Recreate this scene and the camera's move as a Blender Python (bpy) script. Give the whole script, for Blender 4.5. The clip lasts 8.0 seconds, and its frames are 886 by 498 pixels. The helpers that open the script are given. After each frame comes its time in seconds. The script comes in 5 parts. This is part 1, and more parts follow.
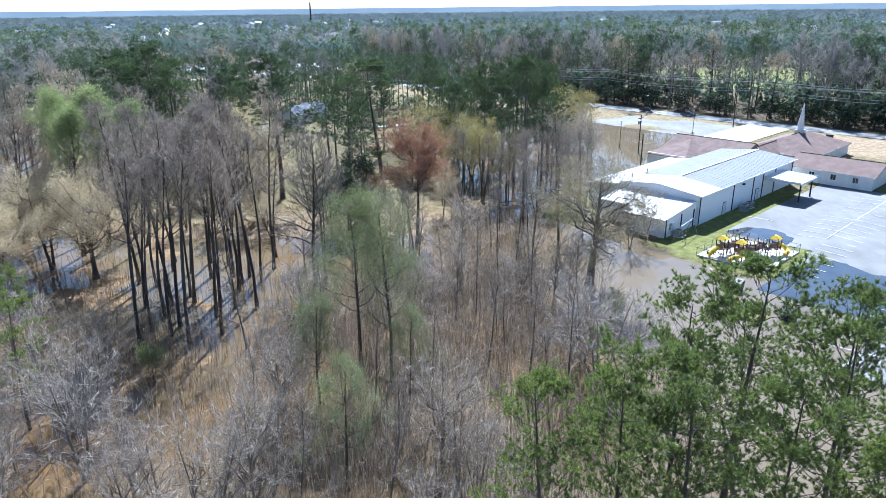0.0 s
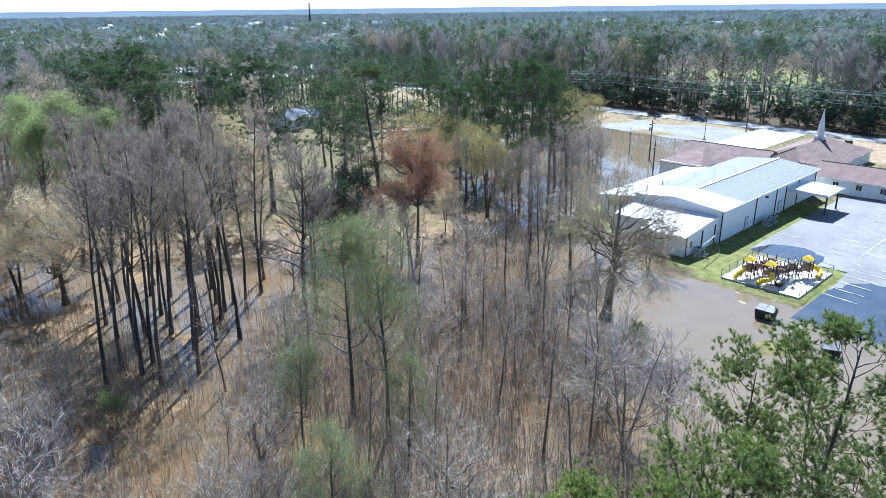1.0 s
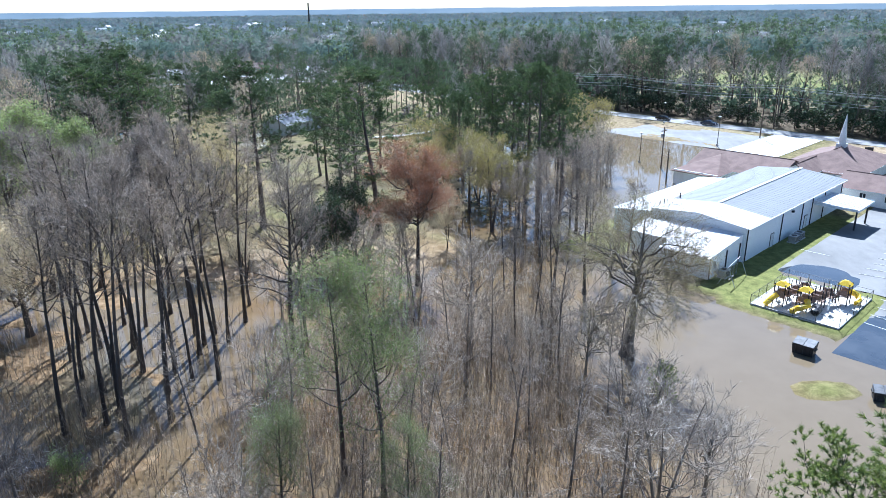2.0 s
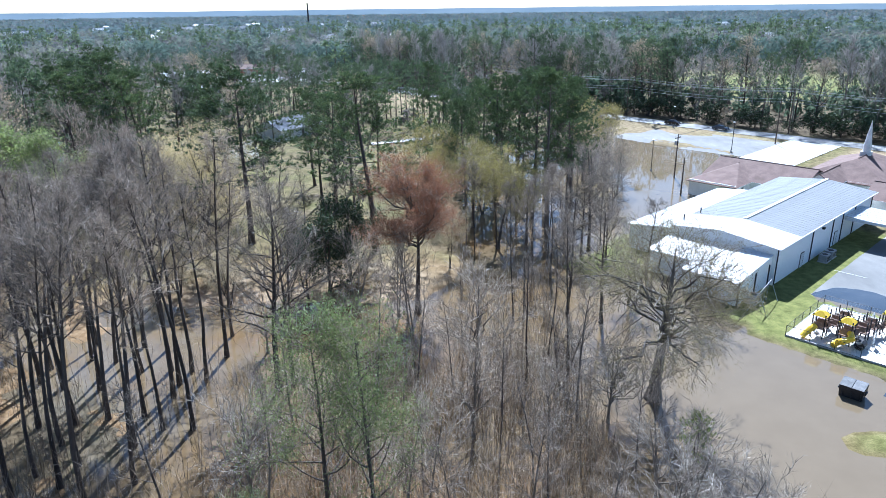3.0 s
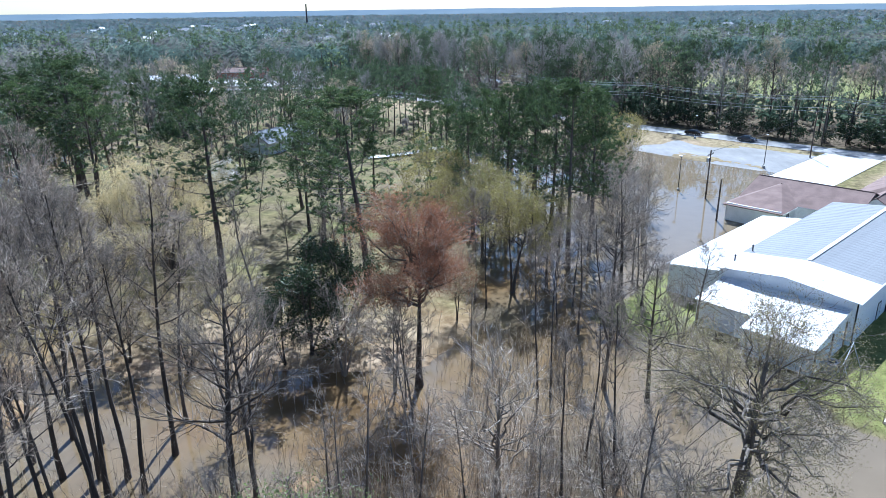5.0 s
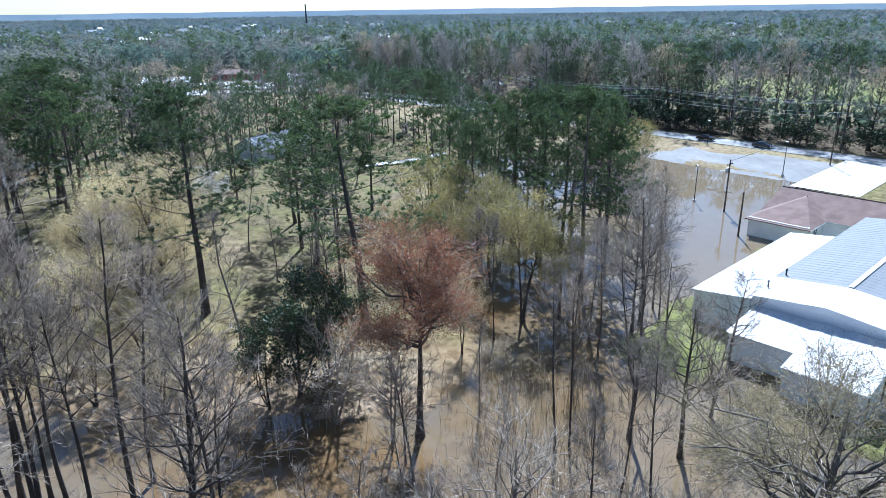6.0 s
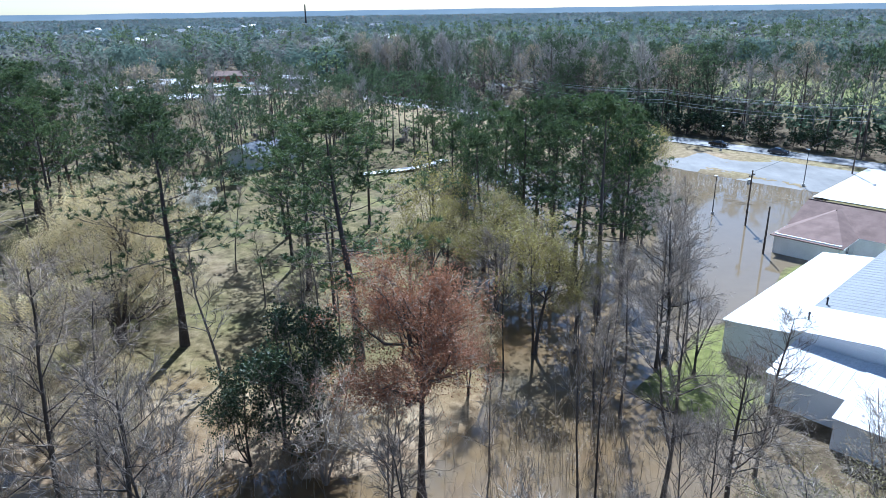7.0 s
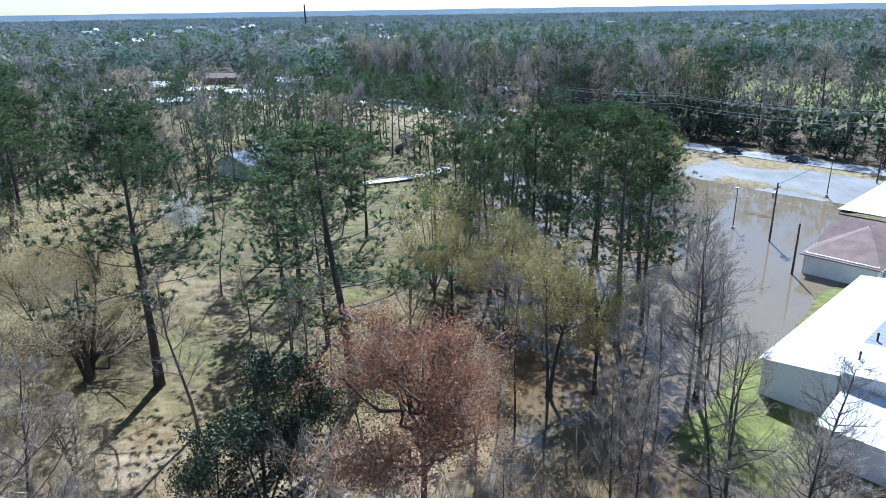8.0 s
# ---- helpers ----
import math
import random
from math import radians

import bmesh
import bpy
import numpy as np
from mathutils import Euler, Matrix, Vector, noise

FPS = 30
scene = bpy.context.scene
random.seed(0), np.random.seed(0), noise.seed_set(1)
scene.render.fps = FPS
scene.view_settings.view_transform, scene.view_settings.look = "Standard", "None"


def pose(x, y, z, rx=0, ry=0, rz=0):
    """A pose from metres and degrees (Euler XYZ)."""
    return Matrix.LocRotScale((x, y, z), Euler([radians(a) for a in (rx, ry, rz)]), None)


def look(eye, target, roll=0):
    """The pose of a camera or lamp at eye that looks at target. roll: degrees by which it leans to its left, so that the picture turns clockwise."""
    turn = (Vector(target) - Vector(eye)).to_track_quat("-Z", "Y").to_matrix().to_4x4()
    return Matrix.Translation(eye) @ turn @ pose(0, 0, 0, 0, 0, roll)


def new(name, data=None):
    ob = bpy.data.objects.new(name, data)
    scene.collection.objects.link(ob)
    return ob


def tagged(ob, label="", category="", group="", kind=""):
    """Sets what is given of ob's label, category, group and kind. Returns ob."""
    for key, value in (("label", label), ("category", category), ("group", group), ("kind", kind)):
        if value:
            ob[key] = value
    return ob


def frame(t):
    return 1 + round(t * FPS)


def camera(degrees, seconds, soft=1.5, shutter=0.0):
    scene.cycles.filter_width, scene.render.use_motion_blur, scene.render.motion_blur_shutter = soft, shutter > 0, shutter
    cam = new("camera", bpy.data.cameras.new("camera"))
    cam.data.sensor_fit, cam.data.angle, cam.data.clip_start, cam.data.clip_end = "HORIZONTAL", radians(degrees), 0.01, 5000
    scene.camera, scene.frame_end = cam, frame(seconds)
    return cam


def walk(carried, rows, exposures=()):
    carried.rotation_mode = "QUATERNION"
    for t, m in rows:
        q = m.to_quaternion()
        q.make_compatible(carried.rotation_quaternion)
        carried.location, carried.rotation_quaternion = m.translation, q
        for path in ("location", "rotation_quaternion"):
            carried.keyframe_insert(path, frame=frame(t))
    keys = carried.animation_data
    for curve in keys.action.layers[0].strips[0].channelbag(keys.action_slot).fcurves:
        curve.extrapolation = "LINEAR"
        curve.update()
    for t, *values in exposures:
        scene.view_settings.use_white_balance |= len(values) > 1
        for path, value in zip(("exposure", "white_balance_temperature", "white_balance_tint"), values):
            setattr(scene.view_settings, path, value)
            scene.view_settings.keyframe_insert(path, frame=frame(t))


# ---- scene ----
# camera and its flight: a steady level drift forward over flooded woods
cam = camera(66.0, 8.0, 0.6)
PATH = [
    (0, 1.047, -5.314, 34.371, -19.58, -0.61, 1.62),
    (0.5, 0.795, -1.090, 34.369, -19.57, -0.62, 1.62),
    (1, 0.541, 3.118, 34.369, -19.56, -0.63, 1.61),
    (1.5, 0.286, 7.311, 34.373, -19.54, -0.65, 1.60),
    (3, -0.484, 19.798, 34.405, -19.51, -0.69, 1.59),
    (3.5, -0.743, 23.929, 34.422, -19.50, -0.70, 1.59),
    (4, -1.002, 28.045, 34.442, -19.49, -0.72, 1.59),
    (4.5, -1.263, 32.145, 34.465, -19.48, -0.74, 1.59),
    (6, -2.051, 44.354, 34.555, -19.46, -0.78, 1.60),
    (6.5, -2.316, 48.393, 34.592, -19.46, -0.80, 1.61),
    (7, -2.581, 52.416, 34.631, -19.46, -0.82, 1.62),
    (7.5, -2.848, 56.424, 34.674, -19.45, -0.84, 1.63),
    (8, -3.116, 60.417, 34.720, -19.45, -0.85, 1.64),
]
walk(cam, [(t, pose(x, y, z, 90 + pitch, 0, yaw) @ pose(0, 0, 0, 0, 0, roll)) for t, x, y, z, pitch, roll, yaw in PATH], [(0.0, 1.59, 5120, 8), (8.0, 1.3, 4960, 6)])

# world, sun and exposure
SUN_AZ, SUN_EL = 6.0, 46.0          # degrees to the right of +y, above the horizon
world = bpy.data.worlds.new("sky_world")
scene.world = world
world.use_nodes = True
wn = world.node_tree.nodes
sky = wn.new("ShaderNodeTexSky")
sky.sky_type = "NISHITA"
sky.sun_disc = False
sky.sun_elevation, sky.sun_rotation = radians(SUN_EL), radians(SUN_AZ)
sky.dust_density, sky.air_density, sky.ozone_density = 0.4, 1.0, 2.5
wn["Background"].inputs["Strength"].default_value = 0.056
world.node_tree.links.new(sky.outputs["Color"], wn["Background"].inputs["Color"])
sun = new("sun", bpy.data.lights.new("sun", "SUN"))
sun.data.energy, sun.data.angle, sun.data.color = 5.0, radians(0.6), (1.0, 0.97, 0.93)
_sd = Vector((math.sin(radians(SUN_AZ)) * math.cos(radians(SUN_EL)), math.cos(radians(SUN_AZ)) * math.cos(radians(SUN_EL)), math.sin(radians(SUN_EL))))
sun.matrix_world = look(_sd * 200, (0, 0, 0))

# ---- materials ----


def shader(name, rough=0.8, metal=0.0, spec=0.3):
    m = bpy.data.materials.new(name)
    m.use_nodes = True
    b = m.node_tree.nodes["Principled BSDF"]
    b.inputs["Roughness"].default_value = rough
    b.inputs["Metallic"].default_value = metal
    b.inputs["Specular IOR Level"].default_value = spec
    return m, m.node_tree.nodes, m.node_tree.links, b


def noise_tex(nodes, links, scale, detail=3.0, coord="Object", stretch=None, rough=0.6):
    tc = nodes.new("ShaderNodeTexCoord")
    out = tc.outputs[coord]
    if stretch:
        mp = nodes.new("ShaderNodeMapping")
        mp.inputs["Scale"].default_value = stretch
        links.new(out, mp.inputs["Vector"])
        out = mp.outputs["Vector"]
    n = nodes.new("ShaderNodeTexNoise")
    n.inputs["Scale"].default_value, n.inputs["Detail"].default_value, n.inputs["Roughness"].default_value = scale, detail, rough
    links.new(out, n.inputs["Vector"])
    return n


def ramp(nodes, links, fac, stops):
    r = nodes.new("ShaderNodeValToRGB")
    el = r.color_ramp.elements
    el[0].position, el[0].color = stops[0][0], (*stops[0][1], 1)
    el[1].position, el[1].color = stops[-1][0], (*stops[-1][1], 1)
    for p, c in stops[1:-1]:
        e = el.new(p)
        e.color = (*c, 1)
    links.new(fac, r.inputs["Fac"])
    return r.outputs["Color"]


def mix(nodes, links, fac, c1, c2, blend="MIX"):
    m = nodes.new("ShaderNodeMix")
    m.data_type, m.blend_type = "RGBA", blend
    for sock, val in ((m.inputs["Factor"], fac), (m.inputs["A"], c1), (m.inputs["B"], c2)):
        if isinstance(val, (int, float)):
            sock.default_value = val
        elif isinstance(val, tuple):
            sock.default_value = (*val, 1) if len(val) == 3 else val
        else:
            links.new(val, sock)
    return m.outputs["Result"]


def bump(nodes, links, bsdf, height, strength=0.3, dist=0.05):
    b = nodes.new("ShaderNodeBump")
    b.inputs["Strength"].default_value, b.inputs["Distance"].default_value = strength, dist
    links.new(height, b.inputs["Height"])
    links.new(b.outputs["Normal"], bsdf.inputs["Normal"])


def solid(name, c1, c2, scale=3.0, fine=30.0, rough=0.7, metal=0.0, spec=0.3, bumpy=0.2, dist=0.02, stretch=None, vary=0.25):
    """A surface of two colours: broad stains, fine grain and a different tone for each object."""
    m, n, l, b = shader(name, rough, metal, spec)
    big, small = noise_tex(n, l, scale, 4, stretch=stretch), noise_tex(n, l, fine, 2, stretch=stretch)
    col = ramp(n, l, big.outputs["Fac"], [(0.3, c1), (0.7, c2)])
    grain = ramp(n, l, small.outputs["Fac"], [(0.3, (0.75, 0.75, 0.75)), (0.7, (1.15, 1.15, 1.15))])
    col = mix(n, l, 0.7, col, grain, "MULTIPLY")
    if vary:
        oi = n.new("ShaderNodeObjectInfo")
        tone = ramp(n, l, oi.outputs["Random"], [(0.0, (1 - vary,) * 3), (1.0, (1 + vary,) * 3)])
        col = mix(n, l, 1.0, col, tone, "MULTIPLY")
    l.new(col, b.inputs["Base Color"])
    bump(n, l, b, small.outputs["Fac"], bumpy, dist)
    return m


def foliage(name, c1, c2, c3=None, through_light=0.35, rough=0.6):
    """Leaves, needles or fine twigs: tone by plant and by leaf, partly lit from behind."""
    m = bpy.data.materials.new(name)
    m.use_nodes = True
    n, l = m.node_tree.nodes, m.node_tree.links
    n.remove(n["Principled BSDF"])
    geo, oi = n.new("ShaderNodeNewGeometry"), n.new("ShaderNodeObjectInfo")
    col = ramp(n, l, geo.outputs["Random Per Island"], [(0.0, c1), (0.6, c2), (1.0, c3 or c2)])
    tone = ramp(n, l, oi.outputs["Random"], [(0.0, (0.72, 0.74, 0.76)), (1.0, (1.22, 1.2, 1.15))])
    col = mix(n, l, 1.0, col, tone, "MULTIPLY")
    d, t, g = n.new("ShaderNodeBsdfDiffuse"), n.new("ShaderNodeBsdfTranslucent"), n.new("ShaderNodeBsdfGlossy")
    g.inputs["Roughness"].default_value = rough
    g.inputs["Color"].default_value = (1, 1, 1, 1)
    s1, s2 = n.new("ShaderNodeMixShader"), n.new("ShaderNodeMixShader")
    s1.inputs[0].default_value, s2.inputs[0].default_value = through_light, 0.025
    l.new(col, d.inputs["Color"])
    l.new(col, t.inputs["Color"])
    l.new(d.outputs[0], s1.inputs[1])
    l.new(t.outputs[0], s1.inputs[2])
    l.new(s1.outputs[0], s2.inputs[1])
    l.new(g.outputs[0], s2.inputs[2])
    l.new(s2.outputs[0], n["Material Output"].inputs["Surface"])
    return m


def ground_material():
    m, n, l, b = shader("ground_cover", 0.95, 0.0, 0.1)
    at = n.new("ShaderNodeAttribute")
    at.attribute_name = "cover"
    sep = n.new("ShaderNodeSeparateColor")
    l.new(at.outputs["Color"], sep.inputs["Color"])
    big, mid, fine = noise_tex(n, l, 0.07, 5), noise_tex(n, l, 0.9, 5), noise_tex(n, l, 7.0, 3)
    litter = ramp(n, l, mid.outputs["Fac"], [(0.3, (0.115, 0.068, 0.03)), (0.5, (0.195, 0.126, 0.064)), (0.7, (0.285, 0.2, 0.115))])
    mud = ramp(n, l, mid.outputs["Fac"], [(0.3, (0.055, 0.04, 0.024)), (0.5, (0.1, 0.075, 0.046)), (0.7, (0.16, 0.125, 0.08))])
    litter = mix(n, l, at.outputs["Alpha"], mud, litter)
    straw = ramp(n, l, mid.outputs["Fac"], [(0.28, (0.065, 0.057, 0.022)), (0.5, (0.138, 0.114, 0.048)), (0.74, (0.235, 0.187, 0.094))])
    green = ramp(n, l, mid.outputs["Fac"], [(0.3, (0.092, 0.1, 0.027)), (0.7, (0.2, 0.2, 0.063))])
    patch = ramp(n, l, big.outputs["Fac"], [(0.48, (0, 0, 0)), (0.7, (0.7, 0.7, 0.7))])
    grass = mix(n, l, patch, straw, green)
    grass = mix(n, l, sep.outputs["Green"], grass, green)
    col = mix(n, l, sep.outputs["Red"], litter, grass)
    bare = ramp(n, l, mid.outputs["Fac"], [(0.3, (0.24, 0.16, 0.10)), (0.7, (0.42, 0.32, 0.22))])
    col = mix(n, l, sep.outputs["Blue"], col, bare)
    col = mix(n, l, 0.6, col, ramp(n, l, fine.outputs["Fac"], [(0.3, (0.6, 0.6, 0.6)), (0.7, (1.3, 1.3, 1.3))]), "MULTIPLY")
    l.new(col, b.inputs["Base Color"])
    bump(n, l, b, fine.outputs["Fac"], 0.6, 0.08)
    return m


def water_material():
    m, n, l, b = shader("muddy_water", 0.04, 0.0, 0.5)
    b.inputs["IOR"].default_value = 1.45
    big, mid = noise_tex(n, l, 0.035, 4), noise_tex(n, l, 0.35, 3)
    col = ramp(n, l, big.outputs["Fac"], [(0.35, (0.15, 0.088, 0.036)), (0.52, (0.14, 0.1, 0.055)), (0.66, (0.135, 0.113, 0.08))])
    col = mix(n, l, 0.35, col, ramp(n, l, mid.outputs["Fac"], [(0.35, (0.7, 0.65, 0.6)), (0.65, (1.2, 1.2, 1.2))]), "MULTIPLY")
    # paler silt over the drowned drive and lots
    tc, sep, reach = n.new("ShaderNodeTexCoord"), n.new("ShaderNodeSeparateXYZ"), n.new("ShaderNodeMapRange")
    l.new(tc.outputs["Object"], sep.inputs[0])
    l.new(sep.outputs["X"], reach.inputs["Value"])
    reach.inputs["From Min"].default_value, reach.inputs["From Max"].default_value = 8, 22
    col = mix(n, l, reach.outputs["Result"], col, mix(n, l, mid.outputs["Fac"], (0.14, 0.105, 0.064), (0.178, 0.136, 0.086)))
    l.new(col, b.inputs["Base Color"])
    rip = noise_tex(n, l, 1.6, 3)
    bump(n, l, b, rip.outputs["Fac"], 0.03, 0.05)
    return m


def puddle_material():
    m, n, l, b = shader("clear_puddle", 0.03, 0.0, 0.5)
    big = noise_tex(n, l, 0.25, 3)
    l.new(ramp(n, l, big.outputs["Fac"], [(0.35, (0.035, 0.042, 0.052)), (0.65, (0.06, 0.066, 0.075))]), b.inputs["Base Color"])
    rip = noise_tex(n, l, 1.3, 2)
    bump(n, l, b, rip.outputs["Fac"], 0.02, 0.05)
    return m


def far_material():
    m = bpy.data.materials.new("far_woods")
    m.use_nodes = True
    n, l = m.node_tree.nodes, m.node_tree.links
    n.remove(n["Principled BSDF"])
    at, geo = n.new("ShaderNodeAttribute"), n.new("ShaderNodeNewGeometry")
    at.attribute_name = "tint"
    col = mix(n, l, 1.0, at.outputs["Color"], ramp(n, l, geo.outputs["Random Per Island"], [(0, (0.93, 0.93, 0.93)), (1, (1.07, 1.07, 1.07))]), "MULTIPLY")
    d, t, s = n.new("ShaderNodeBsdfDiffuse"), n.new("ShaderNodeBsdfTranslucent"), n.new("ShaderNodeMixShader")
    s.inputs[0].default_value = 0.45
    l.new(col, d.inputs["Color"])
    l.new(col, t.inputs["Color"])
    # fine leafage scatters light mostly as a level canopy does
    lift, level = n.new("ShaderNodeVectorMath"), n.new("ShaderNodeVectorMath")
    lift.operation, level.operation = "ADD", "NORMALIZE"
    lift.inputs[1].default_value = (0, 0, 3.0)
    l.new(geo.outputs["Normal"], lift.inputs[0])
    l.new(lift.outputs[0], level.inputs[0])
    l.new(level.outputs[0], d.inputs["Normal"])
    l.new(d.outputs[0], s.inputs[1])
    l.new(t.outputs[0], s.inputs[2])
    l.new(s.outputs[0], n["Material Output"].inputs["Surface"])
    return m


def asphalt(name, c1, c2, rough=0.75):
    m, n, l, b = shader(name, rough, 0.0, 0.12)
    big, mid, fine = noise_tex(n, l, 0.08, 5), noise_tex(n, l, 0.6, 4, stretch=(1, 0.35, 1)), noise_tex(n, l, 12, 2)
    col = ramp(n, l, big.outputs["Fac"], [(0.35, c1), (0.65, c2)])
    col = mix(n, l, 0.6, col, ramp(n, l, mid.outputs["Fac"], [(0.3, (0.78, 0.78, 0.78)), (0.7, (1.18, 1.18, 1.18))]), "MULTIPLY")
    col = mix(n, l, 0.4, col, ramp(n, l, fine.outputs["Fac"], [(0.3, (0.8, 0.8, 0.8)), (0.7, (1.2, 1.2, 1.2))]), "MULTIPLY")
    l.new(col, b.inputs["Base Color"])
    bump(n, l, b, fine.outputs["Fac"], 0.2, 0.01)
    return m


def glass_material():
    m, n, l, b = shader("window_glass", 0.05, 0.0, 0.6)
    b.inputs["Base Color"].default_value = (0.03, 0.035, 0.04, 1)
    return m


M_GROUND, M_WATER, M_PUDDLE, M_FAR = ground_material(), water_material(), puddle_material(), far_material()
M_LOT = asphalt("lot_asphalt", (0.152, 0.148, 0.142), (0.218, 0.211, 0.203))
M_ROAD = asphalt("road_asphalt", (0.22, 0.212, 0.205), (0.31, 0.3, 0.29))
M_CONC = asphalt("pale_concrete", (0.4, 0.39, 0.37), (0.53, 0.515, 0.49))
M_STRIPE = solid("white_paint_line", (0.4, 0.4, 0.39), (0.62, 0.62, 0.6), 2, 20, vary=0.1)
M_WHITEROOF = solid("white_metal_roof", (0.6, 0.605, 0.61), (0.68, 0.68, 0.68), 0.35, 6, 0.35, 0.0, 0.5, 0.05, vary=0.04)
M_GREYROOF = solid("grey_metal_roof", (0.17, 0.175, 0.182), (0.205, 0.21, 0.217), 0.3, 5, 0.75, 0.0, 0.2, 0.05, vary=0.03)
M_SIDING = solid("pale_metal_siding", (0.77, 0.79, 0.81), (0.81, 0.825, 0.835), 0.25, 60, 0.45, 0.0, 0.4, 0.02, vary=0.0)
M_SHINGLE = solid("brown_shingle", (0.125, 0.08, 0.066), (0.195, 0.13, 0.11), 0.5, 9, 0.9, bumpy=0.4, vary=0.05)
M_SHINGLE_G = solid("grey_shingle", (0.17, 0.18, 0.20), (0.26, 0.27, 0.29), 0.5, 9, 0.9, bumpy=0.4, vary=0.15)
M_WALLWHITE = solid("white_wall", (0.62, 0.62, 0.60), (0.76, 0.76, 0.74), 0.6, 8, 0.8, vary=0.1)
M_BRICK = solid("red_brick_wall", (0.25, 0.10, 0.07), (0.36, 0.16, 0.11), 0.8, 12, 0.9, vary=0.15)
M_DARK = solid("dark_metal", (0.02, 0.02, 0.022), (0.05, 0.05, 0.055), 3, 30, 0.5, 0.3, vary=0.2)
M_GREYMETAL = solid("galvanised_metal", (0.32, 0.33, 0.34), (0.45, 0.46, 0.47), 2, 20, 0.45, 0.6, vary=0.15)
M_POLE = solid("pole_wood", (0.06, 0.045, 0.035), (0.13, 0.10, 0.08), 2, 25, 0.9, stretch=(1, 1, 0.1), vary=0.15)
M_YELLOW = solid("yellow_plastic", (0.78, 0.50, 0.02), (0.88, 0.60, 0.04), 1.5, 15, 0.4, 0, 0.4, 0.03, vary=0.06)
M_BROWNDECK = solid("brown_deck", (0.2, 0.13, 0.095), (0.3, 0.2, 0.15), 3, 20, 0.6, vary=0.2)
M_SAND = solid("pale_sand", (0.62, 0.58, 0.50), (0.76, 0.72, 0.64), 0.9, 10, 0.95, bumpy=0.4, dist=0.04, vary=0)
M_GLASS = glass_material()
M_CAR1 = solid("car_paint_dark", (0.015, 0.016, 0.02), (0.022, 0.023, 0.028), 1, 10, 0.2, 0.3, 0.6, 0.0, vary=0)
M_CAR2 = solid("car_paint_blue", (0.03, 0.045, 0.08), (0.035, 0.05, 0.09), 1, 10, 0.2, 0.3, 0.6, 0.0, vary=0)
M_TYRE = solid("tyre_rubber", (0.015, 0.015, 0.015), (0.03, 0.03, 0.03), 5, 40, 0.9, vary=0)

M_BARK_D = solid("dark_bark", (0.045, 0.036, 0.03), (0.11, 0.09, 0.075), 1.2, 14, 0.95, bumpy=0.8, dist=0.05, stretch=(1, 1, 0.25))
M_BARK_G = solid("grey_bark", (0.13, 0.11, 0.088), (0.28, 0.24, 0.20), 1.2, 14, 0.95, bumpy=0.8, dist=0.05, stretch=(1, 1, 0.25))
M_BARK_M = solid("weathered_bark", (0.06, 0.048, 0.04), (0.27, 0.235, 0.2), 1.6, 12, 0.95, bumpy=0.8, dist=0.05, stretch=(1, 1, 0.25))
M_BARK_P = solid("pine_bark", (0.055, 0.044, 0.038), (0.13, 0.105, 0.092), 1.5, 12, 0.95, bumpy=0.9, dist=0.05, stretch=(1, 1, 0.3))
M_TWIG = foliage("bare_twigs", (0.085, 0.068, 0.054), (0.235, 0.19, 0.152), (0.53, 0.445, 0.365), 0.3)
M_TWIG_P = foliage("pale_twigs", (0.15, 0.12, 0.096), (0.36, 0.305, 0.25), (0.6, 0.53, 0.45), 0.3)
M_TWIG_D = foliage("dark_twigs", (0.1, 0.078, 0.06), (0.25, 0.2, 0.155), (0.52, 0.44, 0.36), 0.35)
M_NEEDLE = foliage("pine_needles", (0.055, 0.09, 0.02), (0.145, 0.19, 0.04), (0.34, 0.37, 0.095), 0.5)
M_NEEDLE_F = foliage("pine_needles_deep", (0.03, 0.053, 0.02), (0.065, 0.1, 0.036), (0.145, 0.18, 0.062), 0.4)
# needles of far pines: lighter and greyer, with distance haze put into the colour
M_NEEDLE_HAZE = foliage("pine_needles_hazed", (0.05, 0.078, 0.042), (0.088, 0.125, 0.064), (0.16, 0.2, 0.1), 0.4)
M_LEAF_GREEN = foliage("young_green_leaves", (0.12, 0.15, 0.05), (0.175, 0.205, 0.075), (0.25, 0.275, 0.11), 0.5)
M_LEAF_FRESH = foliage("fresh_green_leaves", (0.15, 0.19, 0.06), (0.23, 0.275, 0.09), (0.34, 0.38, 0.15), 0.5)
M_LEAF_TAN = foliage("tan_buds", (0.38, 0.295, 0.165), (0.53, 0.425, 0.255), (0.66, 0.55, 0.36), 0.6)
M_LEAF_YELLOW = foliage("olive_yellow_leaves", (0.2, 0.17, 0.05), (0.32, 0.27, 0.085), (0.44, 0.37, 0.13), 0.45)
M_LEAF_RED = foliage("russet_leaves", (0.21, 0.085, 0.036), (0.345, 0.148, 0.074), (0.47, 0.235, 0.13), 0.45)
M_LEAF_DARK = foliage("dark_evergreen_leaves", (0.02, 0.034, 0.015), (0.038, 0.06, 0.025), (0.07, 0.095, 0.04), 0.25)
M_LEAF_WHITE = foliage("white_blossom", (0.62, 0.60, 0.55), (0.75, 0.73, 0.68), (0.8, 0.79, 0.76), 0.4)
M_LEAF_OAK = foliage("live_oak_leaves", (0.2, 0.165, 0.075), (0.32, 0.27, 0.125), (0.45, 0.38, 0.2), 0.5)
M_TWIG_F = foliage("far_bare_twigs", (0.17, 0.155, 0.14), (0.26, 0.24, 0.22), (0.37, 0.345, 0.32), 0.35)
M_LEAF_BUD = foliage("brown_buds", (0.27, 0.205, 0.12), (0.38, 0.30, 0.19), (0.5, 0.41, 0.27), 0.5)
